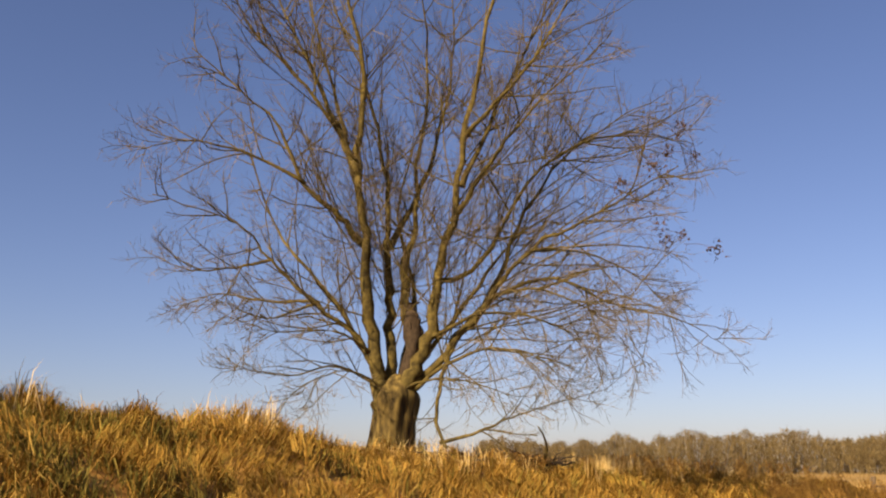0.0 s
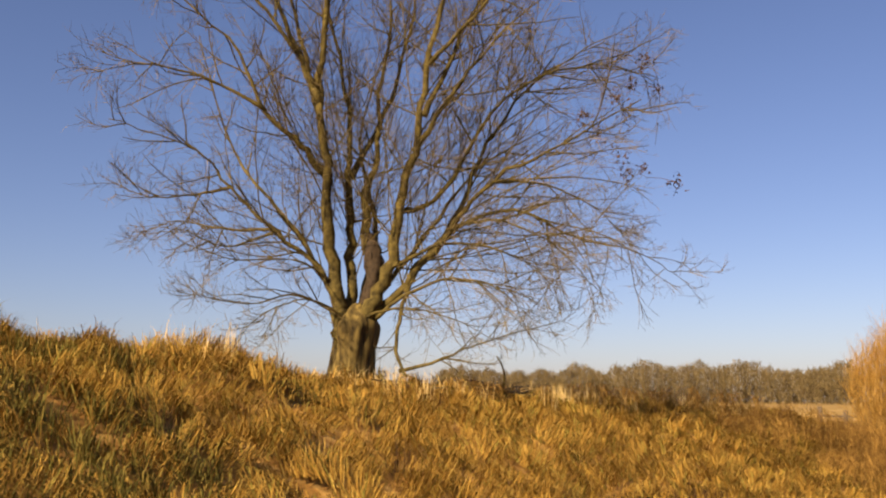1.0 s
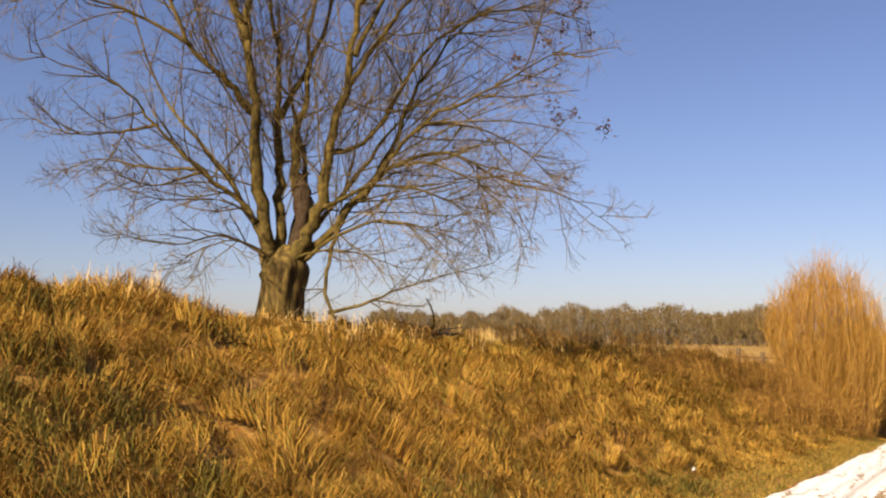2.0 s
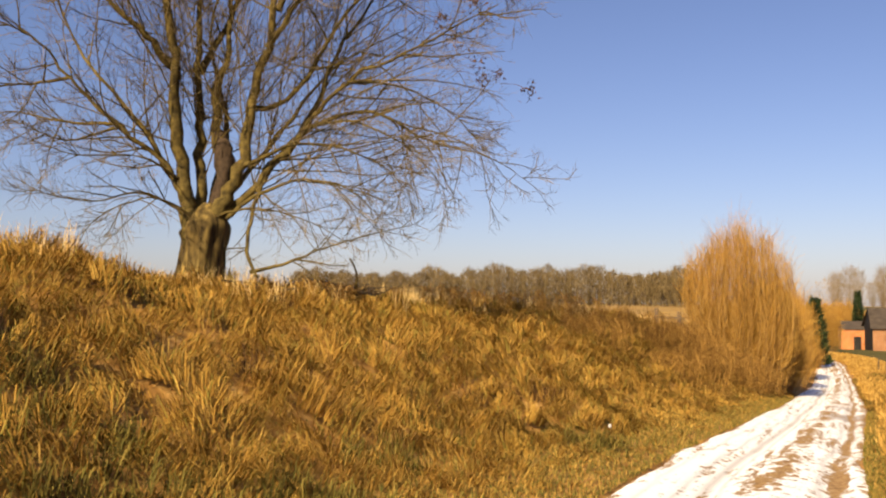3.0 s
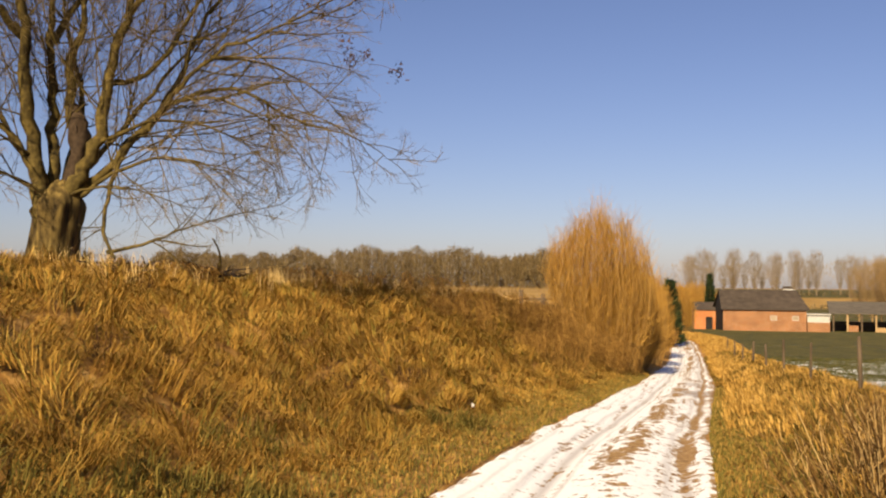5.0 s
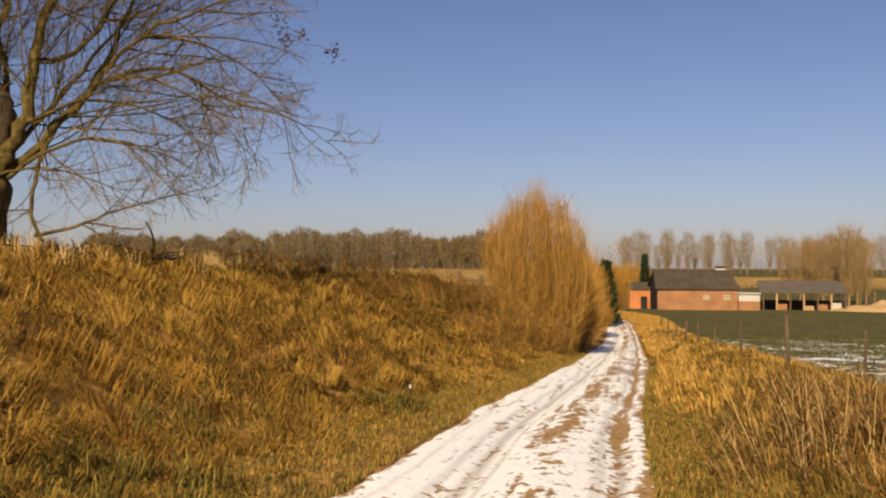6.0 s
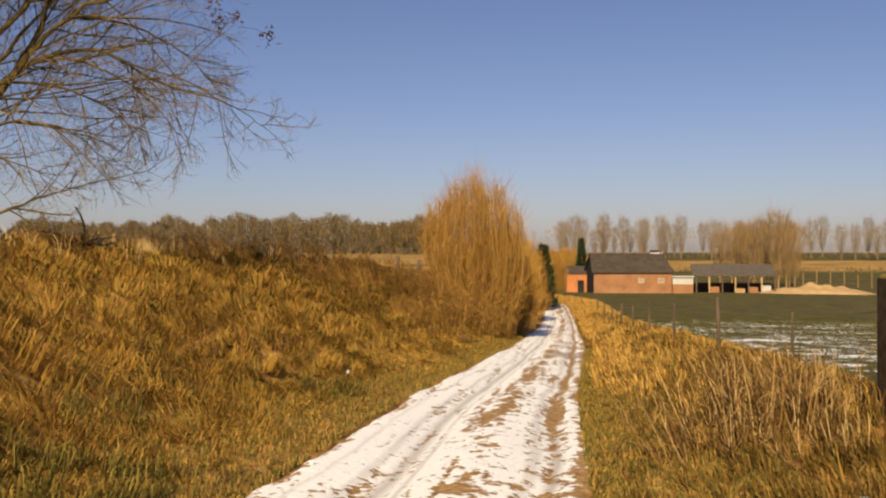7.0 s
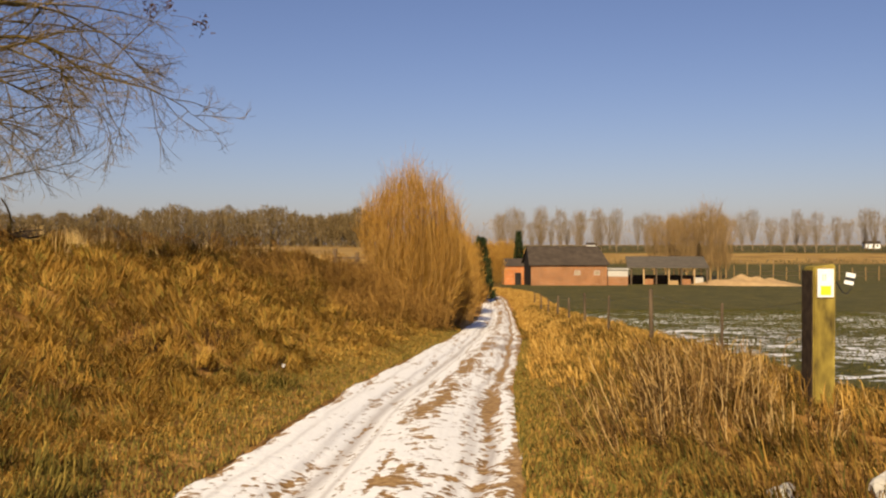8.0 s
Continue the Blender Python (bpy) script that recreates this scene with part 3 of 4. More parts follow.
# the broken dead stem with its burl
stub = Bag()
pts = curve_through([local(0.31, 1.1, 0.1), local(0.5, 2.0, 0.05), local(0.50, 2.6, 0.05), local(0.36, 3.0, 0.1)])
stub.tube(pts, [0.15 + 0.05 * math.exp(-((i - 9) / 3.0) ** 2) - 0.09 * (i / (len(pts) - 1)) ** 6 for i in range(len(pts))], 14)
for v in stub.v:
    v += rand_dir(rng) * 0.02 + Vector((noise.noise(v * 5), noise.noise(v * 5 + Vector((9, 0, 0))), 0)) * 0.07
for k in range(5):
    h = rng.uniform(2.2, 2.95)
    stub.tube(shoot(local(0.46, h, 0), rand_dir(rng) + Vector((0, 0, 0.4)), rng.uniform(0.2, 0.4), rng, 0.2, 4, 0.2), [0.04, 0.035, 0.03, 0.022, 0.012], 6)
part("stem", stub, M_DARKBRANCH, tree, "dark broken stem with a swollen burl", smooth=True)
# withered leaf clusters still hanging on the outer twigs
r = random.Random(8)
for a, h, size in ((7.05, 4.2, 0.17), (5.8, 4.75, 0.24), (5.65, 6.1, 0.22), (6.46, 6.97, 0.18), (5.95, 5.72, 0.26), (6.32, 4.51, 0.14), (5.3, 5.2, 0.18), (6.1, 6.4, 0.14), (6.7, 6.3, 0.12), (5.0, 5.6, 0.16), (5.95, 4.4, 0.14)):
    bag = Bag()
    c = local(a * 0.955, h * 0.955, -1.0)
    for k in range(38):
        p = c + Vector((r.gauss(0, 0.45), r.gauss(0, 0.45), r.gauss(0, 0.6))) * size
        bag.sliver(p, rand_dir(r) * r.uniform(0.06, 0.13), rand_dir(r), r.uniform(0.015, 0.04))
    near = c + Vector((-0.55, -0.3, 0.12))
    bag.tube([near, near.lerp(c, 0.5) + Vector((0, 0, 0.05)), c], [0.008, 0.006, 0.004], 3, False)
    tagged(part("foliage", bag, M_DEADLEAF, tree, "withered brown leaves"), kind="stuff")


# ---- shrubs ----
def shrub(name, at, label, height, spread, stems, mat, twigs=7, seed=1, category="shrub", foot=0.4, belly=0.45, tangle=0.9):
    """Many upright stems that swell out to the belly and close in towards the top."""
    r = random.Random(seed)
    ob = thing(name, at, label, category)
    stem, fine = Bag(), Bag()
    thick = max(0.0045, 0.00012 * at[1])
    for k in range(stems):
        t, f = r.uniform(0, 2 * math.pi), r.random() ** 0.55
        hgt = height * r.uniform(0.74, 1.0) ** 0.7 * (1.0 - 0.30 * f ** 2.5)
        line = []
        for i in range(8):
            g = i / 7 * hgt / height
            wide = foot + (1 - foot) * math.sin(0.5 * math.pi * min(1, g / belly)) if g < belly else 1 - 0.36 * ((g - belly) / (1 - belly)) ** 2
            q = f * wide * spread * 0.5
            p = Vector((math.cos(t) * q, math.sin(t) * q, 0)) + rand_dir(r) * (0.019 if tangle < 1 else 0.07) * height * (i > 0)
            p.z += i / 7 * hgt + z_at(at[0] + p.x, at[1] + p.y) * (1 - i / 7) + at[2] * i / 7 - at[2] - 0.1 * (i == 0)
            line.append(p)
        stem.tube(line, [0.0011 * height * (1 - 0.8 * i / 7) + 0.006 for i in range(8)], 4, False)
        for j in range(twigs):
            f2 = r.uniform(0.12, 1)
            i = min(int(f2 * 7), 6)
            d = (line[i + 1] - line[i]).normalized() + rand_dir(r) * tangle
            tw = shoot(line[i].lerp(line[i + 1], r.random()), d, r.uniform(0.06, 0.18) * height * (2.0 if tangle > 1 else 1), r, 0.5 if tangle < 1 else -0.5, 4, 0.28)
            fine.tube(tw, [thick * q for q in (1, 0.9, 0.8, 0.65, 0.5)], 3, False)
    tagged(part("stem_work", stem, M_SHRUBSTEM if mat == M_BUSH else mat, ob), kind="stuff")
    tagged(part("twig_work", fine, mat, ob), kind="stuff")
    return ob


def at_ground(x, y, dz=0.0):
    return (x, y, z_at(x, y) + dz)


shrub("willow_bush", at_ground(-3.6, 40), "tall golden-brown willow bush, bare, beside the snowy track", 6.4, 4.3, 300, M_BUSH, 30, 1, foot=0.62, belly=0.42)
shrub("willow_bush", at_ground(-3.0, 43), "golden-brown bare willow bush against the tallest one", 4.4, 3.2, 220, M_BUSH, 28, 2, foot=0.55, belly=0.45)
shrub("willow_bush", at_ground(-2.75, 48), "broad orange-brown bare bush along the track", 4.6, 3.5, 200, M_BUSH, 26, 3, foot=0.55, belly=0.45)
shrub("willow_bush", at_ground(-3.1, 57), "lower orange-brown bare bush along the track", 5.2, 4.2, 200, M_BUSH, 22, 13, foot=0.8, belly=0.3)
shrub("willow_bush", at_ground(-3.4, 70), "orange-brown bare bush at the track's bend", 5.8, 5.0, 220, M_BUSH, 20, 4, foot=0.8, belly=0.3)
shrub("willow_bush", at_ground(-4.2, 88), "rounded orange-brown bare bush past the bend", 4.9, 4.4, 200, M_BUSH, 16, 14, foot=0.8, belly=0.3)
shrub("willow_bush", at_ground(-1.9, 128), "distant orange-brown bare bush near the farm", 6.6, 5.6, 240, M_BUSH, 20, 5, foot=0.8, belly=0.4)
shrub("willow_bush", at_ground(1.2, 170), "distant orange-brown bare bush behind the brick house", 7.4, 9.0, 300, M_BUSH, 20, 15, foot=0.8, belly=0.4)
for k, (bx, by, bh, bw, words) in enumerate((
        (-4.3, 27.5, 1.1, 3.2, "low dark-brown bramble on the bank"), (-4.7, 31.5, 1.5, 3.4, "dark-brown bramble thicket on the bank's slope"),
        (-3.7, 34.5, 1.5, 3.0, "brown bramble at the willow's foot"), (-5.2, 35.5, 1.2, 2.6, "brown bramble thicket beside the willow"),
        (-2.9, 37.6, 1.2, 2.4, "low brown bramble between willow and track"), (-6.4, 30.5, 1.0, 3.6, "thin brown bramble high on the bank"),
        (-8.2, 27, 0.9, 4.2, "thin brown bramble on the bank's crest"), (-9.8, 23, 0.8, 4.2, "thin brown bramble near the brushwood"),
        (-6.3, 24.5, 0.8, 3.4, "brown bramble spreading through the dry grass"), (-11.0, 18.6, 0.7, 2.6, "thin brown scrub behind the fallen branches"), (-2.1, 91, 2.4, 2.4, "dull brown scrub at the conifer's foot"))):
    shrub("bramble_bush", at_ground(bx, by), words, bh * 0.85, bw, 120, M_BRAMBLE, 15, 60 + k, foot=0.85, tangle=1.5)


# ---- far trees ----
def far_tree(name, at, label, height, width, mat, seed, low=0.18, n=420, up=0.9, group="", category="tree", fat=0.006):
    """A bare tree far off: trunk, limbs, and a crown of very many fine upright twigs."""
    r = random.Random(seed)
    ob = thing(name, at, label, category, group)
    tr, cr = Bag(), Bag()
    tr.tube(shoot(Vector((0, 0, -0.4)), Vector((0, 0, 1)), height * 0.9, r, 0.3, 7, 0.03), [height * 0.014 * (1 - 0.85 * i / 7) + 0.02 for i in range(8)], 6, False)
    for k in range(n):
        f = low + (1 - low) * r.random() ** 0.85
        g = (f - low) / (1 - low)
        rad = width * 0.5 * (0.22 + 0.78 * min(1, g * 1.3)) * (1 - 0.35 * g ** 5)
        t, q = r.uniform(0, 2 * math.pi), r.random() ** 0.5
        p = Vector((math.cos(t) * rad * q, math.sin(t) * rad * q, f * height * 0.92 * (1 - 0.10 * q * r.random())))
        d = Vector((math.cos(t) * 0.5, math.sin(t) * 0.5, up)).normalized() + rand_dir(r) * 0.45
        cr.sliver(p, d * height * r.uniform(0.07, 0.17), rand_dir(r), height * fat)
    part("trunk", tr, mat, ob)
    part("crown", cr, mat, ob)
    return ob



def ray_at(px, d):
    """A place at distance d along the track's line, px metres of tangent to the side."""
    return px * d, d


r = random.Random(21)
protos = []
for k in range(6):
    protos.append(far_tree("poplar", at_ground(*ray_at(0.001 + 0.021 * k, 350)), "slender bare poplar in a distant row", r.uniform(14, 16.5), r.uniform(4.6, 6.4), M_POPLAR, 40 + k, 0.16, 900, 3.0, "distant poplar row", fat=0.0026))
for k in range(48):
    tang = 0.004 + 0.0135 * k + r.uniform(-0.005, 0.005)
    d = 345 + r.uniform(-12, 35)
    x, y = ray_at(tang, d)
    s = r.uniform(0.78, 1.06)
    o = copy_thing(protos[k % 6], pose(x, y, z_at(x, y), 0, 0, r.uniform(0, 360)))
    o.scale = (s, s, s)
# the nearer group of tall trees beside the sand heap
for tang, d, hgt in ((0.217, 172, 14.6), (0.200, 178, 13.5), (0.186, 182, 12.5), (0.172, 184, 12), (0.233, 190, 12.5), (0.160, 190, 11), (0.208, 184, 12), (0.193, 175, 11), (0.180, 192, 12.5), (0.225, 180, 13)):
    far_tree("poplar", at_ground(*ray_at(tang, d)), "tall bare brown poplar near the farm", hgt, 5.0, M_WILLOW, int(d * 3 + hgt), 0.14, 1500, 2.2, "poplars near the farm", fat=0.0022)

# bare woods on the left skyline
wood = Bag()
r = random.Random(31)
for k in range(230):
    tang = -0.60 + 0.47 * k / 230 + r.uniform(-0.003, 0.003)
    d = r.uniform(350, 400)
    thin = tang > -0.19
    x, y = tang * d, d
    hgt = r.uniform(12.5, 15.0) * (0.80 + 0.36 * float(vnoise(tang * 900, 0, 16, 3)))
    z = z_at(x, y)
    wood.tube([Vector((x, y, z - 1)), Vector((x, y, z + hgt * 0.8))], [0.25, 0.06], 4, False)
    for j in range(330):
        f = 0.02 + 0.98 * r.random() ** 0.9
        w = hgt * 0.24 * math.sin(math.pi * min(1, f * 0.8 + 0.16)) ** 0.6
        p = Vector((x + r.gauss(0, 0.55) * w, y + r.gauss(0, 0.5) * w, z + f * hgt * 0.95))
        wood.sliver(p, (Vector((0, 0, 0.7)) + rand_dir(r) * 0.7) * r.uniform(0.9, 1.9), rand_dir(r), 0.15)
tagged(part("far_woods", wood, M_WOODS), "bare brown winter woods along the skyline", "woods", kind="stuff")
for k in range(12):
    tang = -0.185 + 0.006 * k + r.uniform(-0.002, 0.002)
    far_tree("tree", at_ground(*ray_at(tang, 300 + r.uniform(0, 40))), "thin bare tree at the end of the woods", r.uniform(8, 12), 5, M_WOODS, 70 + k, 0.2, 330, 0.9, "thin trees at the woods' end", fat=0.012)
# remote woods; their paleness is painted haze
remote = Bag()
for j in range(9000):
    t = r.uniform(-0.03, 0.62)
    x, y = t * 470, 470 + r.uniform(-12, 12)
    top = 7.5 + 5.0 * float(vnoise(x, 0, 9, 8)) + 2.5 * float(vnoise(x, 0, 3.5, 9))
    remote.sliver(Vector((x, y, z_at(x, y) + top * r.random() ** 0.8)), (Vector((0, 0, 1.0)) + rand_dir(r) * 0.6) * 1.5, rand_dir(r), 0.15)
tagged(part("far_woods", remote, M_HAZEWOOD), "remote winter woods behind the poplars, paled by haze put into their colour", "woods", kind="stuff")
# low hedges across the far fields
for k, (t0, t1, d, h) in enumerate(((-0.02, 0.62, 352, 2.0), (0.08, 0.62, 262, 1.6))):
    hedge = Bag()
    for j in range(1500):
        t = r.uniform(t0, t1)
        x, y = t * d, d + r.uniform(-2, 2)
        hedge.sliver(Vector((x, y, z_at(x, y) + r.uniform(0, h * 0.7))), Vector((0, 0, 0.6)) + rand_dir(r) * 0.7, rand_dir(r), 0.09 * d / 200)
    tagged(part("hedge", hedge, M_WOODS), "low bare brown hedge across the fields", "hedge", kind="stuff")


def conifer(at, label, height, width, seed):
    r = random.Random(seed)
    ob = thing("conifer", at, label, "tree")
    tr, cr = Bag(), Bag()
    tr.tube([Vector((0, 0, -0.3)), Vector((0, 0, height * 0.95))], [0.16, 0.03], 6, False)
    for k in range(1500):
        f = r.random() ** 1.2
        t = r.uniform(0, 2 * math.pi)
        rad = width * 0.5 * (1 - f) ** 0.55 * r.uniform(0.5, 1.05)
        p = Vector((math.cos(t) * rad, math.sin(t) * rad, 0.2 + f * height * 0.93))
        cr.sliver(p, Vector((math.cos(t) * 0.35, math.sin(t) * 0.35, 0.35)) + rand_dir(r) * 0.25, rand_dir(r), 0.14)
    part("trunk", tr, M_BARK, ob)
    part("crown", cr, M_CONIFER, ob)


conifer(at_ground(3.3, 157), "dark green columnar conifer beside the barn", 8.8, 2.0, 1)
conifer(at_ground(-1.75, 94), "dark green conifer among the golden bushes", 6.3, 2.5, 2)


# ---- the farm ----
def barn():
    ob = thing("barn", at_ground(4.9, 145), "long red-brick barn with a dark slate roof", "barn", turn=7)
    L, W, E, R = 11.6, 8.0, 3.1, 5.7
    wall = Bag()
    x = 0.0
    for a, b in ((0, 6.6), (7.5, 9.6), (10.5, L)):
        wall.box((a, 0, -0.6), (b, 0.3, E))
    for a in (6.6, 9.6):
        wall.box((a, 0, -0.6), (a + 0.9, 0.3, 1.5))
        wall.box((a, 0, 2.2), (a + 0.9, 0.3, E))
    wall.box((0, W - 0.3, -0.6), (L, W, E))
    wall.box((L - 0.3, 0.3, -0.6), (L, W - 0.3, E))
    part("wall", wall, M_BRICK, ob)
    # the gable lies in shade, painted by its near-black boards
    gable = Bag()
    for k in range(16):
        a, b = 0.3 + k * 0.4625, 0.3 + (k + 1) * 0.4625 - 0.02
        top = E + (R - E) * (1 - abs((a + b) / 2 - W / 2) / (W / 2)) - 0.12
        gable.box((0.02, a, -0.6), (0.10, b, top))
    part("gable", gable, M_DARKWOOD, ob, "board gable, its shade put into the dark colour")
    roof = Bag()
    o, t = 0.35, 0.16
    ends = [(-o, -o, E - 0.12), (L + o, -o, E - 0.12), (L - 0.5, W / 2, R), (-o + 0.3, W / 2, R), (L + o, W + o, E - 0.12), (-o, W + o, E - 0.12)]
    for dz in (0, t):
        roof.v += [Vector((p[0], p[1], p[2] + dz)) for p in ends]
    for f in ((0, 1, 2, 3), (3, 2, 4, 5), (1, 4, 2)):
        roof.f += [tuple(k + 6 for k in f), tuple(reversed(f))]
    for a, b in ((0, 1), (1, 4), (4, 5), (5, 3), (3, 0)):
        roof.f.append((a, b, b + 6, a + 6))
    top = part("roof", roof, M_ROOF, ob, "dark slate roof")
    for row in range(14):
        f = (row + 0.5) / 14
        lath = Bag()
        y, z = -o + f * (W / 2 + o), E - 0.12 + f * (R - E + 0.12) + t
        lath.box((-o + 0.3 * f + 0.02, y - 0.16, z - 0.10), (L + o - (0.5 + o) * f, y - 0.12, z + 0.02))
        part("slate_course", lath, M_ROOF, top)
    for a in (6.6, 9.6):
        w = Bag()
        w.box((a, 0.08, 1.5), (a + 0.9, 0.14, 2.2))
        win = part("window", w, M_GLASS, ob, "small dusty barn window")
        fr = Bag()
        for lo, hi in (((a, 0.03, 1.5), (a + 0.06, 0.08, 2.2)), ((a + 0.84, 0.03, 1.5), (a + 0.9, 0.08, 2.2)), ((a + 0.06, 0.03, 1.5), (a + 0.84, 0.08, 1.57)), ((a + 0.06, 0.03, 2.13), (a + 0.84, 0.08, 2.2))):
            fr.box(lo, hi)
        part("frame", fr, M_STONE, win)


barn()


def brick_house():
    ob = thing("house", at_ground(0.9, 152), "small orange-brick house with a grey roof behind the conifer", "house", turn=4)
    b = Bag()
    b.box((0, 0, -0.6), (3.2, 5, 2.9))
    part("wall", b, M_BRICK2, ob)
    rf = Bag()
    for dz in (0, 0.12):
        rf.v += [Vector(p) + Vector((0, 0, dz)) for p in ((-0.2, -0.2, 2.9), (3.4, -0.2, 2.9), (3.4, 2.5, 4.0), (-0.2, 2.5, 4.0), (3.4, 5.2, 2.9), (-0.2, 5.2, 2.9))]
    for f in ((0, 1, 2, 3), (3, 2, 4, 5)):
        rf.f += [tuple(k + 6 for k in f), tuple(reversed(f))]
    for a, c in ((0, 1), (1, 2), (2, 4), (4, 5), (5, 3), (3, 0)):
        rf.f.append((a, c, c + 6, a + 6))
    part("roof", rf, M_ROOF, ob)
    door = Bag()
    door.box((1.7, -0.05, -0.5), (2.7, -0.005, 1.9))
    part("door", door, M_DARKWOOD, ob, "dark boarded door")


brick_house()


def annex():
    ob = thing("annex", at_ground(16.6, 147), "low brick annex with a white upper wall beside the barn", "shed", turn=-5)
    b = Bag()
    b.box((0, 0, -0.6), (3.0, 4, 1.35))
    part("wall", b, M_BRICK, ob)
    u = Bag()
    u.box((0, 0.02, 1.35), (3.0, 4, 2.4))
    part("upper_wall", u, M_STONE, ob, "whitewashed upper wall")
    rf = Bag()
    rf.box((-0.15, -0.25, 2.4), (3.15, 4.2, 2.55))
    part("roof", rf, M_STONE, ob)


annex()


def open_shed():
    ob = thing("open_shed", at_ground(20.2, 150), "long open-sided shed with timber posts and a grey roof", "shed", turn=-5)
    L, W = 12.0, 7.0
    rf = Bag()
    for dz in (0, 0.12):
        rf.v += [Vector(p) + Vector((0, 0, dz)) for p in ((-0.3, -0.4, 2.6), (L, -0.4, 2.6), (L, W, 4.2), (-0.3, W, 4.2))]
    rf.f += [(3, 2, 1, 0), (4, 5, 6, 7), (0, 1, 5, 4), (1, 2, 6, 5), (2, 3, 7, 6), (3, 0, 4, 7)]
    part("roof", rf, M_SHEET, ob, "grey sheet roof")
    bk = Bag()
    bk.box((0, W - 0.15, -0.6), (L, W, 1.3))
    part("back_wall", bk, M_TIMBER, ob)
    for k in range(7):
        p = Bag()
        x = 0.2 + k * 1.9
        p.box((x, -0.1, -0.6), (x + 0.22, 0.12, 2.6))
        part("post", p, M_SAND if k % 2 else M_TIMBER, ob)
    for k, m in ((1, M_BRICK), (3, M_SAND), (4, M_BRICK), (5, M_STONE)):
        h = Bag()
        h.box((0.6 + k * 1.9, 2.0, -0.6), (1.9 + k * 1.9, 4.5, 0.6 + 0.25 * (k % 3)))
        part("farm_crate", h, m, ob, "weathered farm crate")


open_shed()

# sand heap
heap = Bag()
hx, hy = 38.2, 150.0
n_a, n_r = 60, 16
for i in range(n_r):
    for k in range(n_a):
        t, f = 2 * math.pi * k / n_a, i / (n_r - 1)
        x, y = hx + math.cos(t) * f * 9.0, hy + math.sin(t) * f * 3.5
        h = 2.1 * (1 - f) ** 0.7 * (0.75 + 0.5 * noise.noise(Vector((x * 0.5, y * 0.5, 3)))) + 0.15 * noise.noise(Vector((x * 1.7, y * 1.7, 0)))
        heap.v.append(Vector((x, y, z_at(x, y) - 0.15 + max(0, h))))
for i in range(n_r - 1):
    for k in range(n_a):
        a, b = i * n_a + k, i * n_a + (k + 1) % n_a
        heap.f.append((a, b, b + n_a, a + n_a))
tagged(part("sand_heap", heap, M_SAND, smooth=True), "long heap of pale brown sand at the farmyard", "sand heap", kind="thing")


def far_house(at, label, w, d, h, turn):
    ob = thing("house", at, label, "house", turn=turn)
    b = Bag()
    b.box((0, 0, -1), (w, d, h))
    part("wall", b, M_WHITE, ob)
    rf = Bag()
    rf.v += [Vector(p) for p in ((-0.3, -0.3, h), (w + 0.3, -0.3, h), (w + 0.3, d / 2, h * 1.7), (-0.3, d / 2, h * 1.7), (w + 0.3, d + 0.3, h), (-0.3, d + 0.3, h))]
    rf.f += [(0, 1, 2, 3), (3, 2, 4, 5), (1, 4, 2), (0, 3, 5), (0, 5, 4, 1)]
    part("roof", rf, M_ROOF, ob)
    for k in range(3):
        q = Bag()
        q.box((w * (0.15 + 0.3 * k), -0.06, h * 0.35), (w * (0.27 + 0.3 * k), -0.01, h * 0.75))
        part("window", q, M_BLACK, ob)


far_house(at_ground(0.372 * 410, 410), "distant white farmhouse with a dark roof", 6, 5, 1.9, -10)
far_house(at_ground(0.091 * 400, 400), "distant small white cottage above the barn", 4.5, 4, 1.5, -5)

# rail fence behind the sand
r = random.Random(5)
far_fence = thing("fence", at_ground(37, 182), "pale post fence behind the sand heap", "fence")
for k in range(22):
    q = Bag()
    x = -10 + k * 2.4
    z = z_at(37 + x, 182) - far_fence.location.z
    q.box((x, 0, z - 0.4), (x + 0.16, 0.16, z + r.uniform(2.3, 3.3)))
    part("post", q, M_WILLOW, far_fence)
for h in (0.8, 1.6):
    q = Bag()
    q.tube([Vector((-10 + k * 2.4, -0.03, z_at(27 + k * 2.4, 182) - far_fence.location.z + h)) for k in range(22)], [0.05] * 22, 4)
    part("rail", q, M_TIMBER, far_fence)


# ---- pasture fence, waymark post ----
FX = 3.0


def fence_post(at, h, w, label):
    ob = thing("fence_post", at, label, "fence post", "pasture fence posts")
    rr = random.Random(int(at[1] * 10))
    b = Bag()
    lean = Vector((rr.uniform(-0.03, 0.03), rr.uniform(-0.03, 0.03), 0))
    pts = [Vector((0, 0, -0.35)), Vector((0, 0, 0.0)) , Vector((0, 0, h * 0.5)) + lean * 0.5, Vector((0, 0, h - 0.03)) + lean, Vector((0, 0, h)) + lean]
    b.tube(pts, [w, w * 1.05, w, w * 0.95, w * 0.7], 8)
    part("shaft", b, M_TIMBER, ob)
    return ob


tops = []
for y, h, w in ((14.2, 0.95, 0.022), (19.0, 1.22, 0.04), (26.5, 1.1, 0.03), (33.5, 1.22, 0.042), (41, 1.1, 0.045), (49, 1.2, 0.055), (58, 1.1, 0.05), (68, 1.2, 0.055), (80, 1.1, 0.05)):
    x = FX + (0.25 if y == 14.2 else 0.0)
    at = at_ground(x, y)
    fence_post(at, h, w, "thin weathered timber fence post at the pasture's edge")
    tops.append(Vector(at) + Vector((0.06, 0, h - 0.15)))

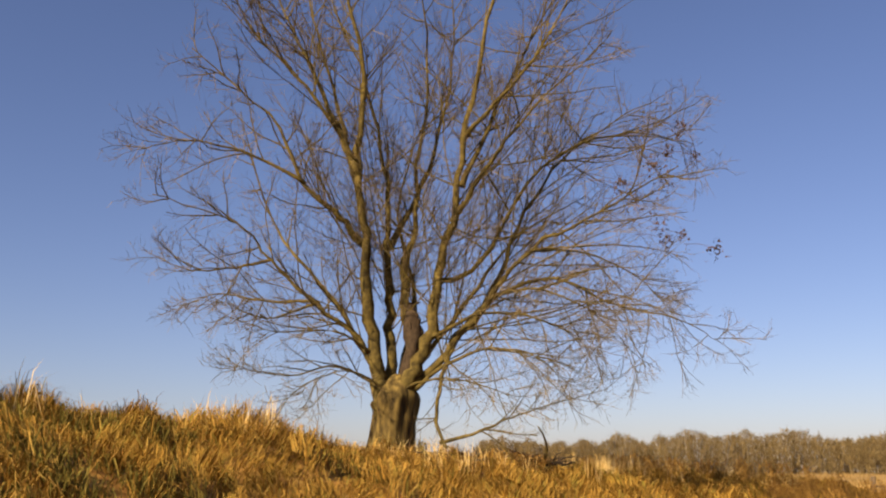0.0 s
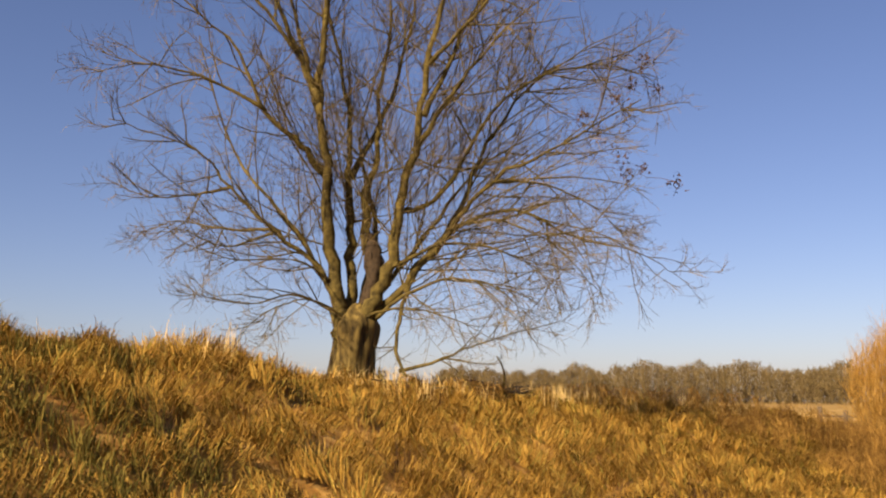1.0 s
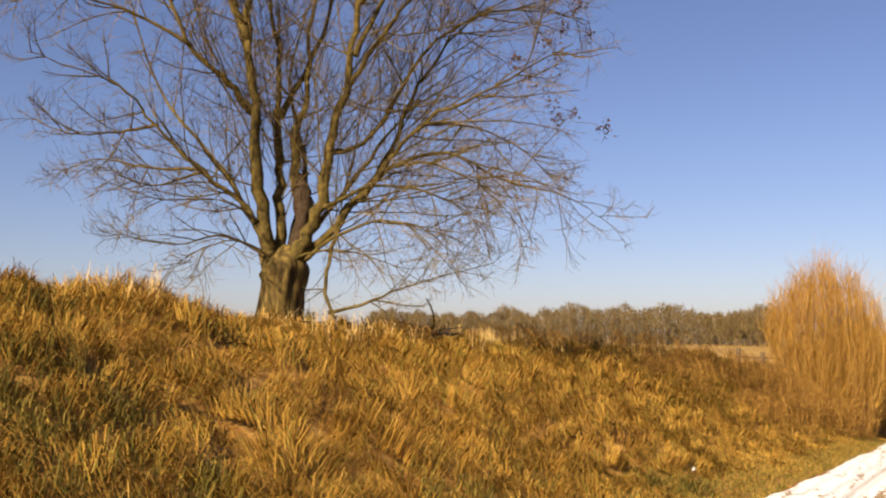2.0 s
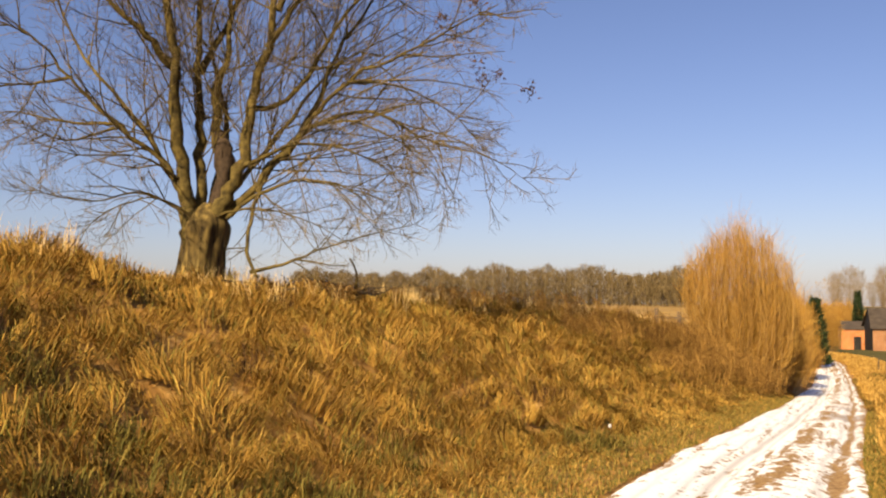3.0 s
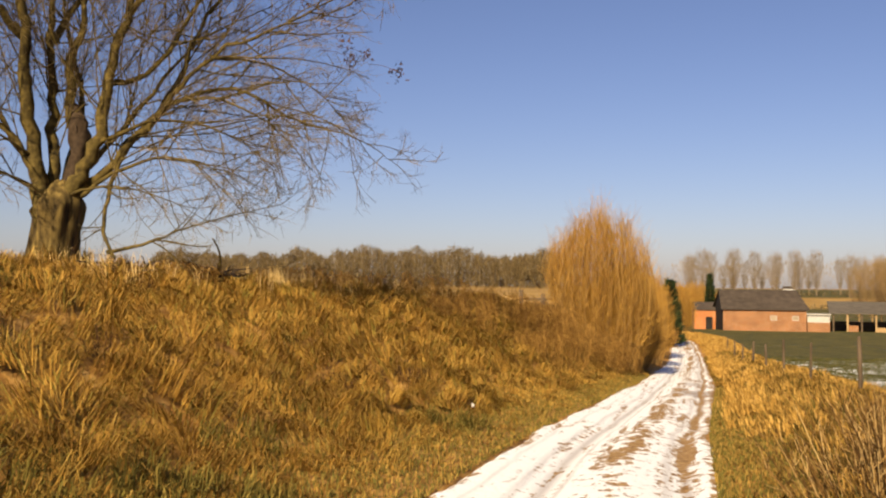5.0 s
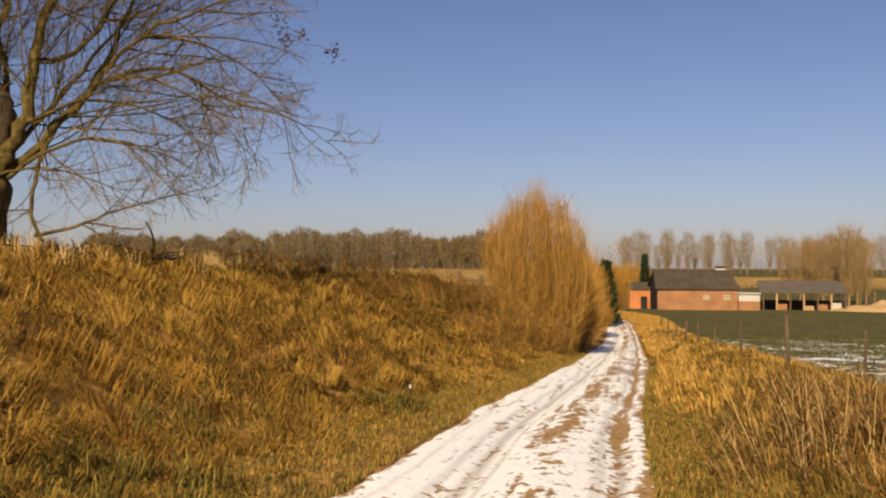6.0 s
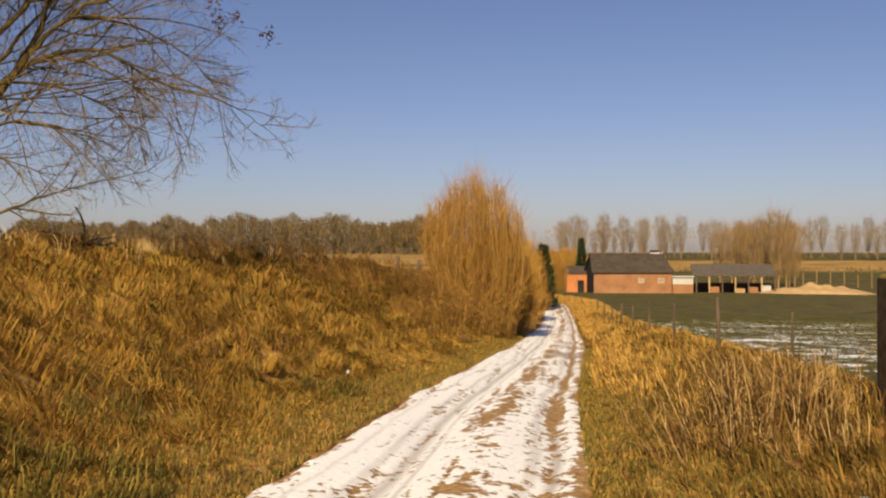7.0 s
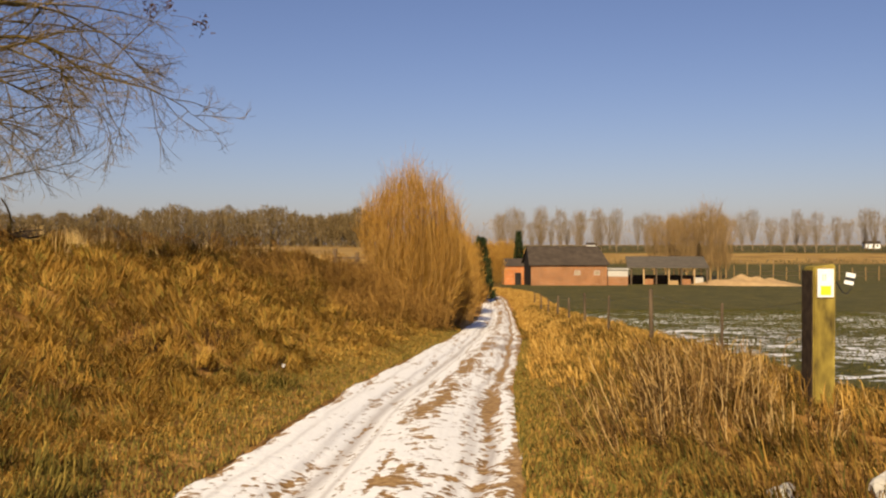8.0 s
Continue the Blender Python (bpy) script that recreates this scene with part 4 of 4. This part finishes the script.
P_AT = at_ground(2.86, 8.75, -0.04)
post = thing("waymark_post", P_AT, "thick weathered square post with yellow lichen and a waymark plate", "post", turn=8)
b = bmesh.new()
bmesh.ops.create_cube(b, size=1.0)
for v in b.verts:
    v.co = Vector((v.co.x * 0.205, v.co.y * 0.19, (v.co.z + 0.5) * 1.68 - 0.4 + (0.03 * (v.co.x > 0) if v.co.z > 0 else 0)))
bmesh.ops.subdivide_edges(b, edges=b.edges[:], cuts=5, use_grid_fill=True)
bmesh.ops.bevel(b, geom=[e for e in b.edges if e.calc_length() > 0.01 and len(e.link_faces) == 2 and e.calc_face_angle(0) > 1.0], offset=0.012, segments=2, affect="EDGES")
for v in b.verts:
    k = noise.noise(v.co * 9) * 0.006 + noise.noise(Vector((v.co.x * 20, v.co.y * 20, v.co.z * 2))) * 0.005
    v.co += Vector((v.co.x, v.co.y, 0)).normalized() * k
me = bpy.data.meshes.new("shaft")
b.to_mesh(me)
b.free()
me.materials.append(M_LICHEN)
part("shaft", me, M_LICHEN, post)
# thin dark board, added to put shade on the post's left face
dark = Bag()
dark.box((-0.118, -0.10, -0.3), (-0.108, 0.10, 1.25))
part("shaded_side", dark, M_DARKBRANCH, post, "added dark board that stands for the shade on the post's left face")
pl = Bag()
pl.box((-0.072, -0.114, 1.015), (0.075, -0.104, 1.265))
plate = part("plate", pl, M_WHITE, post, "white waymark plate")
ye = Bag()
ye.box((-0.045, -0.118, 1.035), (0.050, -0.1145, 1.115))
part("mark", ye, M_YELLOW, plate, "yellow rectangle")
for k in range(2):
    ba = Bag()
    ba.box((-0.03 + 0.022 * k, -0.117, 1.16), (-0.02 + 0.022 * k, -0.1145, 1.22))
    part("bar", ba, M_STONE, plate)

wire = thing("fence_wire", (0, 0, 0), "rusty strands of wire along the pasture fence", "wire")
start = Vector(P_AT) + Vector((0.12, 0, 1.0))
for drop in (0.0, 0.35):
    line = [start - Vector((0, 0, drop))] + [t - Vector((0, 0, drop)) for t in tops]
    q = Bag()
    q.tube(line, [0.0025] * len(line), 3)
    part("strand", q, M_WIRE, wire)
q = Bag()
q.tube([start + Vector((-0.01, -0.1, 0.16)), start + Vector((0.05, -0.08, 0.06)), start + Vector((0.11, -0.02, 0.04)), start + Vector((0.20, 0.1, 0.09))], [0.006, 0.006, 0.005, 0.004], 4)
part("strand", q, M_BLACK, wire, "dark loose end of wire")

tag = thing("fence_tag", (3.22, 9.05, P_AT[2] + 1.09), "white fence tag with a black stripe hanging on the wire", "tag", turn=-15)
tm = pose(0, 0, 0.02, 0, 12, 0) @ Matrix.Diagonal((0.8, 1, 0.8, 1))
for name, lo, hi, m in (("plate", (-0.05, -0.006, 0.0), (0.05, 0.006, 0.135), M_WHITE), ("stripe", (-0.051, -0.009, 0.045), (0.051, -0.0065, 0.085), M_BLACK)):
    q = Bag()
    q.box(lo, hi, tm)
    part(name, q, m, tag)


def stone(at, size, label, seed, mat=M_STONE):
    bm = bmesh.new()
    bmesh.ops.create_icosphere(bm, subdivisions=3, radius=1.0)
    for v in bm.verts:
        d = 1 + 0.35 * noise.noise(v.co * 1.3 + Vector((seed * 7, 0, 0))) + 0.1 * noise.noise(v.co * 4)
        v.co = Vector((v.co.x * size[0], v.co.y * size[1], v.co.z * size[2])) * d
    me = bpy.data.meshes.new("stone")
    bm.to_mesh(me)
    bm.free()
    me.materials.append(mat)
    ob = new("stone", me)
    ob.location = at
    return tagged(ob, label, "stone", kind="thing")


stone(at_ground(1.55, 5.3, 0.02), (0.09, 0.08, 0.08), "pale rounded stone in the verge grass", 1, M_STONE)
stone(at_ground(2.2, 5.5, 0.04), (0.11, 0.10, 0.13), "grey boundary stone in the verge grass", 2)
stone(at_ground(-3.3, 14.6, 0.06), (0.032, 0.032, 0.03), "small white stone on the bank", 3, M_WHITE)

# gate on the plateau beyond the bank
gate = thing("field_gate", at_ground(-7.7, 52, -0.60), "dark weathered field gate of posts and rails", "gate")
for k, x in enumerate((-1.2, 0.0, 0.85)):
    q = Bag()
    q.box((x - 0.1, -0.1, -0.4), (x + 0.1, 0.1, 1.75 - 0.2 * k))
    part("post", q, M_TIMBER, gate)
for h in (0.45, 0.85, 1.2):
    q = Bag()
    q.box((-1.1, -0.04, h), (0.85, 0.04, h + 0.1))
    part("rail", q, M_TIMBER, gate)

# brushwood heap and fallen branches by the tree
def brushwood(at, label, n, size, seed):
    r = random.Random(seed)
    ob = thing("brushwood", at, label, "branches")
    for k in range(n):
        q = Bag()
        d = Vector((r.uniform(-1, 1), r.uniform(-0.6, 0.6), r.uniform(-0.1, 0.35)))
        p = Vector((r.gauss(0, 0.3) * size, r.gauss(0, 0.25) * size, r.uniform(0.02, 0.35) * size))
        line = shoot(p - d * 0.4 * size, d, r.uniform(0.7, 1.3) * size, r, -0.1, 5, 0.2)
        rad = r.uniform(0.015, 0.05)
        q.tube(line, [rad * (1 - 0.12 * i) for i in range(6)], 5)
        part("branch", q, M_BARK if k % 3 == 0 else M_DARKBRANCH, ob)


brushwood(at_ground(-10.3, 19.6, 0.18), "dark heap of cut brushwood on the bank's crest", 34, 1.0, 3)
brushwood(at_ground(-10.6, 15.8, 0.15), "fallen crooked branches below the tree", 8, 0.9, 4)
brushwood(at_ground(-9.7, 15.2, 0.15), "dark fallen branch in the dry grass", 5, 0.8, 5)


# ---- grass: blades rooted on the ground ----
gen = np.random.default_rng(7)


def blades(name, x, y, length, width, lean, lift, mat, label, droop=0.26, category="grass"):
    """One mesh of bent blades; lean: direction and amount by which each leans over."""
    n = len(x)
    z = ground_z(x, y) - 0.02 + lift
    a, amt = lean
    dx, dy = np.cos(a) * amt, np.sin(a) * amt
    up = np.sqrt(np.maximum(1 - amt ** 2, 0.05))
    wa = gen.uniform(0, np.pi, n)
    wx, wy = np.cos(wa) * width, np.sin(wa) * width
    base = np.stack([x, y, z], -1)
    side = np.stack([wx, wy, 0 * wx], -1)
    mid = base + np.stack([dx * 0.42, dy * 0.42, up * 0.66 + 0.05], -1) * length[:, None]
    tip = base + np.stack([dx * 0.98, dy * 0.98, up * 0.92 - droop * amt ** 3], -1) * length[:, None]
    v = np.stack([base - side, base + side, mid - side * 0.8, mid + side * 0.8, tip], 1).reshape(-1, 3)
    k = np.arange(n)[:, None] * 5
    f = np.concatenate([k + np.array([[0, 1, 3]]), k + np.array([[0, 3, 2]]), k + np.array([[2, 3, 4]])], 0)
    ob = new(name, array_mesh(name, v, f, mat))
    return tagged(ob, label, category, kind="stuff")


def scatter(n, y0, y1, s0, s1, side):
    """Random places beside the track: s metres outward from its edge."""
    y = y0 + (y1 - y0) * gen.random(n) ** 1.25
    s = gen.uniform(s0, s1, n)
    return (road_left(y) - s if side < 0 else road_right(y) + s), y, s


def tufted(x, y, size, pull):
    """Draws blades together into tufts, so that gaps open between them."""
    wx, wy = 2.2 * size * (vnoise(x, y, 3.1 * size, 81) - 0.5), 2.2 * size * (vnoise(x, y, 3.1 * size, 82) - 0.5)
    cx, cy = np.floor((x + wx) / size), np.floor((y + wy) / size)
    h = lambda k: np.mod(np.sin(cx * 12.9898 + cy * 78.233 + k) * 43758.5453, 1.0)
    tx, ty = (cx + h(1.0)) * size - wx, (cy + h(2.0)) * size - wy
    return x + (tx - x) * pull, y + (ty - y) * pull, h(3.0), h(4.0)


N = 560000
x, y, s = scatter(N, -5.0, 46, 0.25, 13.0, -1)
x0, y0 = x + 0.2 * (vnoise(x, y, 0.9, 71) - 0.5), y + 0.2 * (vnoise(x, y, 0.9, 72) - 0.5)
x, y, h3, h4 = tufted(x0, y0, 0.54, gen.uniform(0.0, 0.5, N))
cx, cy, _, _ = tufted(x0, y0, 0.54, np.ones(N))
tall = smooth(0.2, 2.2, s)
dist = np.hypot(x, y)
away = np.hypot(x - cx, y - cy) + 1e-6
# each tussock is a low dome; its blades hang outward and down the slope
dome = (0.02 + 0.20 * h3) * tall * np.exp(-(away / 0.20) ** 2)
length = (0.09 + 0.29 * tall * (0.45 + 0.8 * h3)) * gen.uniform(0.55, 1.25, N)
ang = 8.0 * (vnoise(x, y, 0.9, 51) - 0.5) + 2.6 * (h4 - 0.5) + gen.normal(0, 0.65, N) - 0.6
amt = np.clip(gen.normal(0.88, 0.13, N) - 0.10 * h3, 0.05, 0.98)
blades("bank_grass", x, y, length, 0.0017 + 0.00026 * dist, (ang, amt), dome, M_BANK, "rough tussocks of dry orange-brown grass over the bank", 0.55)

N = 60000
x, y, s = scatter(N, -3.0, 13, 0.4, 6.5, -1)
keep = vnoise(x, y, 1.0, 45) + 0.4 * smooth(10, 4, y) > 0.76
x, y, h3, h4 = tufted(x[keep], y[keep], 0.4, gen.uniform(0.1, 0.7, keep.sum()))
N = len(x)
blades("green_bank_grass", x, y, gen.uniform(0.14, 0.34, N) * (0.6 + 0.6 * h3), np.full(N, 0.005), (gen.normal(-0.6, 1.2, N), np.clip(gen.normal(0.6, 0.2, N), 0.1, 0.95)), 0.04, M_GREENBANK, "darker green-brown grass growing through the bank's dry tussocks", 0.4)

N = 30000
x, y, s = scatter(N, 2.0, 34, 5.8, 12.5, -1)
keep = vnoise(x, y, 1.1, 41) > 0.72
x, y = x[keep], y[keep]
x, y, h3, h4 = tufted(x, y, 0.9, gen.uniform(0.3, 0.85, len(x)))
blades("crest_grass", x, y, gen.uniform(0.3, 0.72, len(x)), np.full(len(x), 0.004), (gen.uniform(0, 6.28, len(x)), np.clip(gen.normal(0.22, 0.12, len(x)), 0, 0.6)), 0, M_PALE, "tall pale seed-head grass on the bank's crest")

N = 60000
x, y, s = scatter(N, 14, 75, 11.0, 26.0, -1)
x, y, h3, h4 = tufted(x, y, 0.7, gen.uniform(0.1, 0.7, N))
blades("plateau_grass", x, y, gen.uniform(0.2, 0.45, N), 0.006 + 0.00035 * np.hypot(x, y), (gen.uniform(0, 6.28, N), gen.uniform(0.4, 0.9, N)), 0, M_PALE, "pale dry grass on the field beyond the bank")

N = 200000
x, y, s = scatter(N, -4.0, 75, 0.05, 4.3, 1)
x, y, h3, h4 = tufted(x, y, 0.33, gen.uniform(0.1, 0.7, N))
s = x - road_right(y)
tall = (0.25 + 0.75 * smooth(0.4, 1.6, s)) * smooth(0.0, 0.35, s) * smooth(4.4, 3.0, s)
length = (0.06 + 0.26 * tall * (0.35 + 0.8 * h3) * (1 - 0.45 * smooth(1.9, 2.6, s) * smooth(12, 9, y))) * gen.uniform(0.6, 1.25, N)
dist = np.hypot(x, y)
ang = np.pi * 1.1 + (h4 - 0.5) * 2.5 + gen.normal(0, 0.6, N)
blades("verge_grass", x, y, length, 0.0022 + 0.00036 * dist, (ang, np.clip(gen.normal(0.6, 0.2, N), 0.02, 0.93)), 0, M_VERGE, "mixed brown and green verge grass between track and pasture")
N = 90000
x, y, s = scatter(N, 7.5, 125, 0.3, 3.6, 1)
keep = vnoise(x, y, 1.1, 61) + 0.55 * smooth(7, 17, y) + 0.35 * smooth(0.3, 1.8, s) > 0.92
x, y = x[keep], y[keep]
N = len(x)
x, y, h3, h4 = tufted(x, y, 0.4, gen.uniform(0.1, 0.7, N))
blades("straw_grass", x, y, gen.uniform(0.14, 0.42, N) * (0.5 + 0.6 * h3), 0.0025 + 0.0004 * np.hypot(x, y), (gen.normal(3.4, 1.1, N), np.clip(gen.normal(0.55, 0.2, N), 0.02, 0.93)), 0, M_STRAW, "pale straw grass along the verge's crest")

N = 65000
x, y, s = scatter(N, -5.0, 30, 0.0, 1.3, 1)
blades("edge_grass", x, y, gen.uniform(0.03, 0.12, N), np.full(N, 0.006), (gen.uniform(0, 6.28, N), gen.uniform(0.1, 0.7, N)), 0, M_SHORT, "short green-brown grass along the track's edge")
N = 70000
x, y, s = scatter(N, -5.0, 40, 0.0, 1.6, -1)
blades("foot_grass", x, y, gen.uniform(0.03, 0.11, N), np.full(N, 0.006), (gen.uniform(0, 6.28, N), gen.uniform(0.1, 0.8, N)), 0, M_SHORT, "short green-brown grass at the bank's foot")

N = 90000
x, y, s = scatter(N, 4.0, 75, 3.6, 26.0, 1)
blades("pasture_grass", x, y, gen.uniform(0.03, 0.10, N), 0.004 + 0.0005 * np.hypot(x, y), (gen.uniform(0, 6.28, N), gen.uniform(0.3, 0.9, N)), 0, M_PASTURE, "short grazed green-brown pasture grass")


def weed(at, label, n, height, spread, seed, mat=M_STALK):
    """A clump of dead, leaning stalks with side twigs."""
    r = random.Random(seed)
    ob = thing("dead_weed", at, label, "weed", "dead weeds on the verge")
    st, fi = Bag(), Bag()
    for k in range(n):
        t, f = r.uniform(0, 2 * math.pi), r.random()
        p = Vector((math.cos(t), math.sin(t), 0)) * f * spread * 0.5
        p.z = z_at(at[0] + p.x, at[1] + p.y) - at[2] - 0.05
        d = Vector((math.cos(t) * 0.5 * f - 0.18, math.sin(t) * 0.4 * f, 1))
        line = shoot(p, d, height * r.uniform(0.45, 1.0), r, -0.15, 5, 0.10)
        st.tube(line, [0.0045, 0.004, 0.004, 0.0035, 0.003, 0.002], 4, False)
        for j in range(6):
            i = r.randint(1, 4)
            fi.tube(shoot(line[i], (line[i + 1] - line[i]).normalized() + rand_dir(r) * 0.8, height * r.uniform(0.1, 0.25), r, 0.1, 2, 0.2), [0.003, 0.0025, 0.0015], 3, False)
    tagged(part("stalk_work", st, mat, ob), kind="stuff")
    tagged(part("twig_work", fi, mat, ob), kind="stuff")


weed(at_ground(1.35, 7.7), "dense clump of dead brown weed stalks on the verge", 120, 0.85, 1.3, 1)
weed(at_ground(2.0, 8.6), "dead straw-brown weed stalks near the waymark post", 110, 0.75, 1.2, 2)
weed(at_ground(2.45, 9.6), "dark dead weed stalks at the pasture's edge", 90, 0.55, 1.2, 3)
weed(at_ground(1.9, 6.9), "low tangled dead weeds on the verge", 80, 0.5, 1.2, 4)
weed(at_ground(3.5, 8.0), "dark tangled weeds below the waymark post", 70, 0.36, 0.9, 5)
weed(at_ground(2.2, 12.5), "pale dead weed stalks further along the verge", 60, 0.7, 1.3, 6)
# dark dock stalks scattered over the bank
for k, (x, y) in enumerate(((-4.25, 14.0), (-4.1, 14.6), (-5.05, 8.5), (-4.8, 10.8), (-4.45, 13.3), (-4.7, 12.3), (-5.45, 8.0), (-6.0, 5.4), (-7.6, 12.2), (-8.8, 14.4), (-7.2, 17.5), (-6.6, 21.5), (-10.2, 14.1), (-10.9, 14.9))):
    weed(at_ground(x, y), "dark withered dock stalks in the dry bank grass", 16, 0.42, 0.35, 20 + k, M_DOCK)
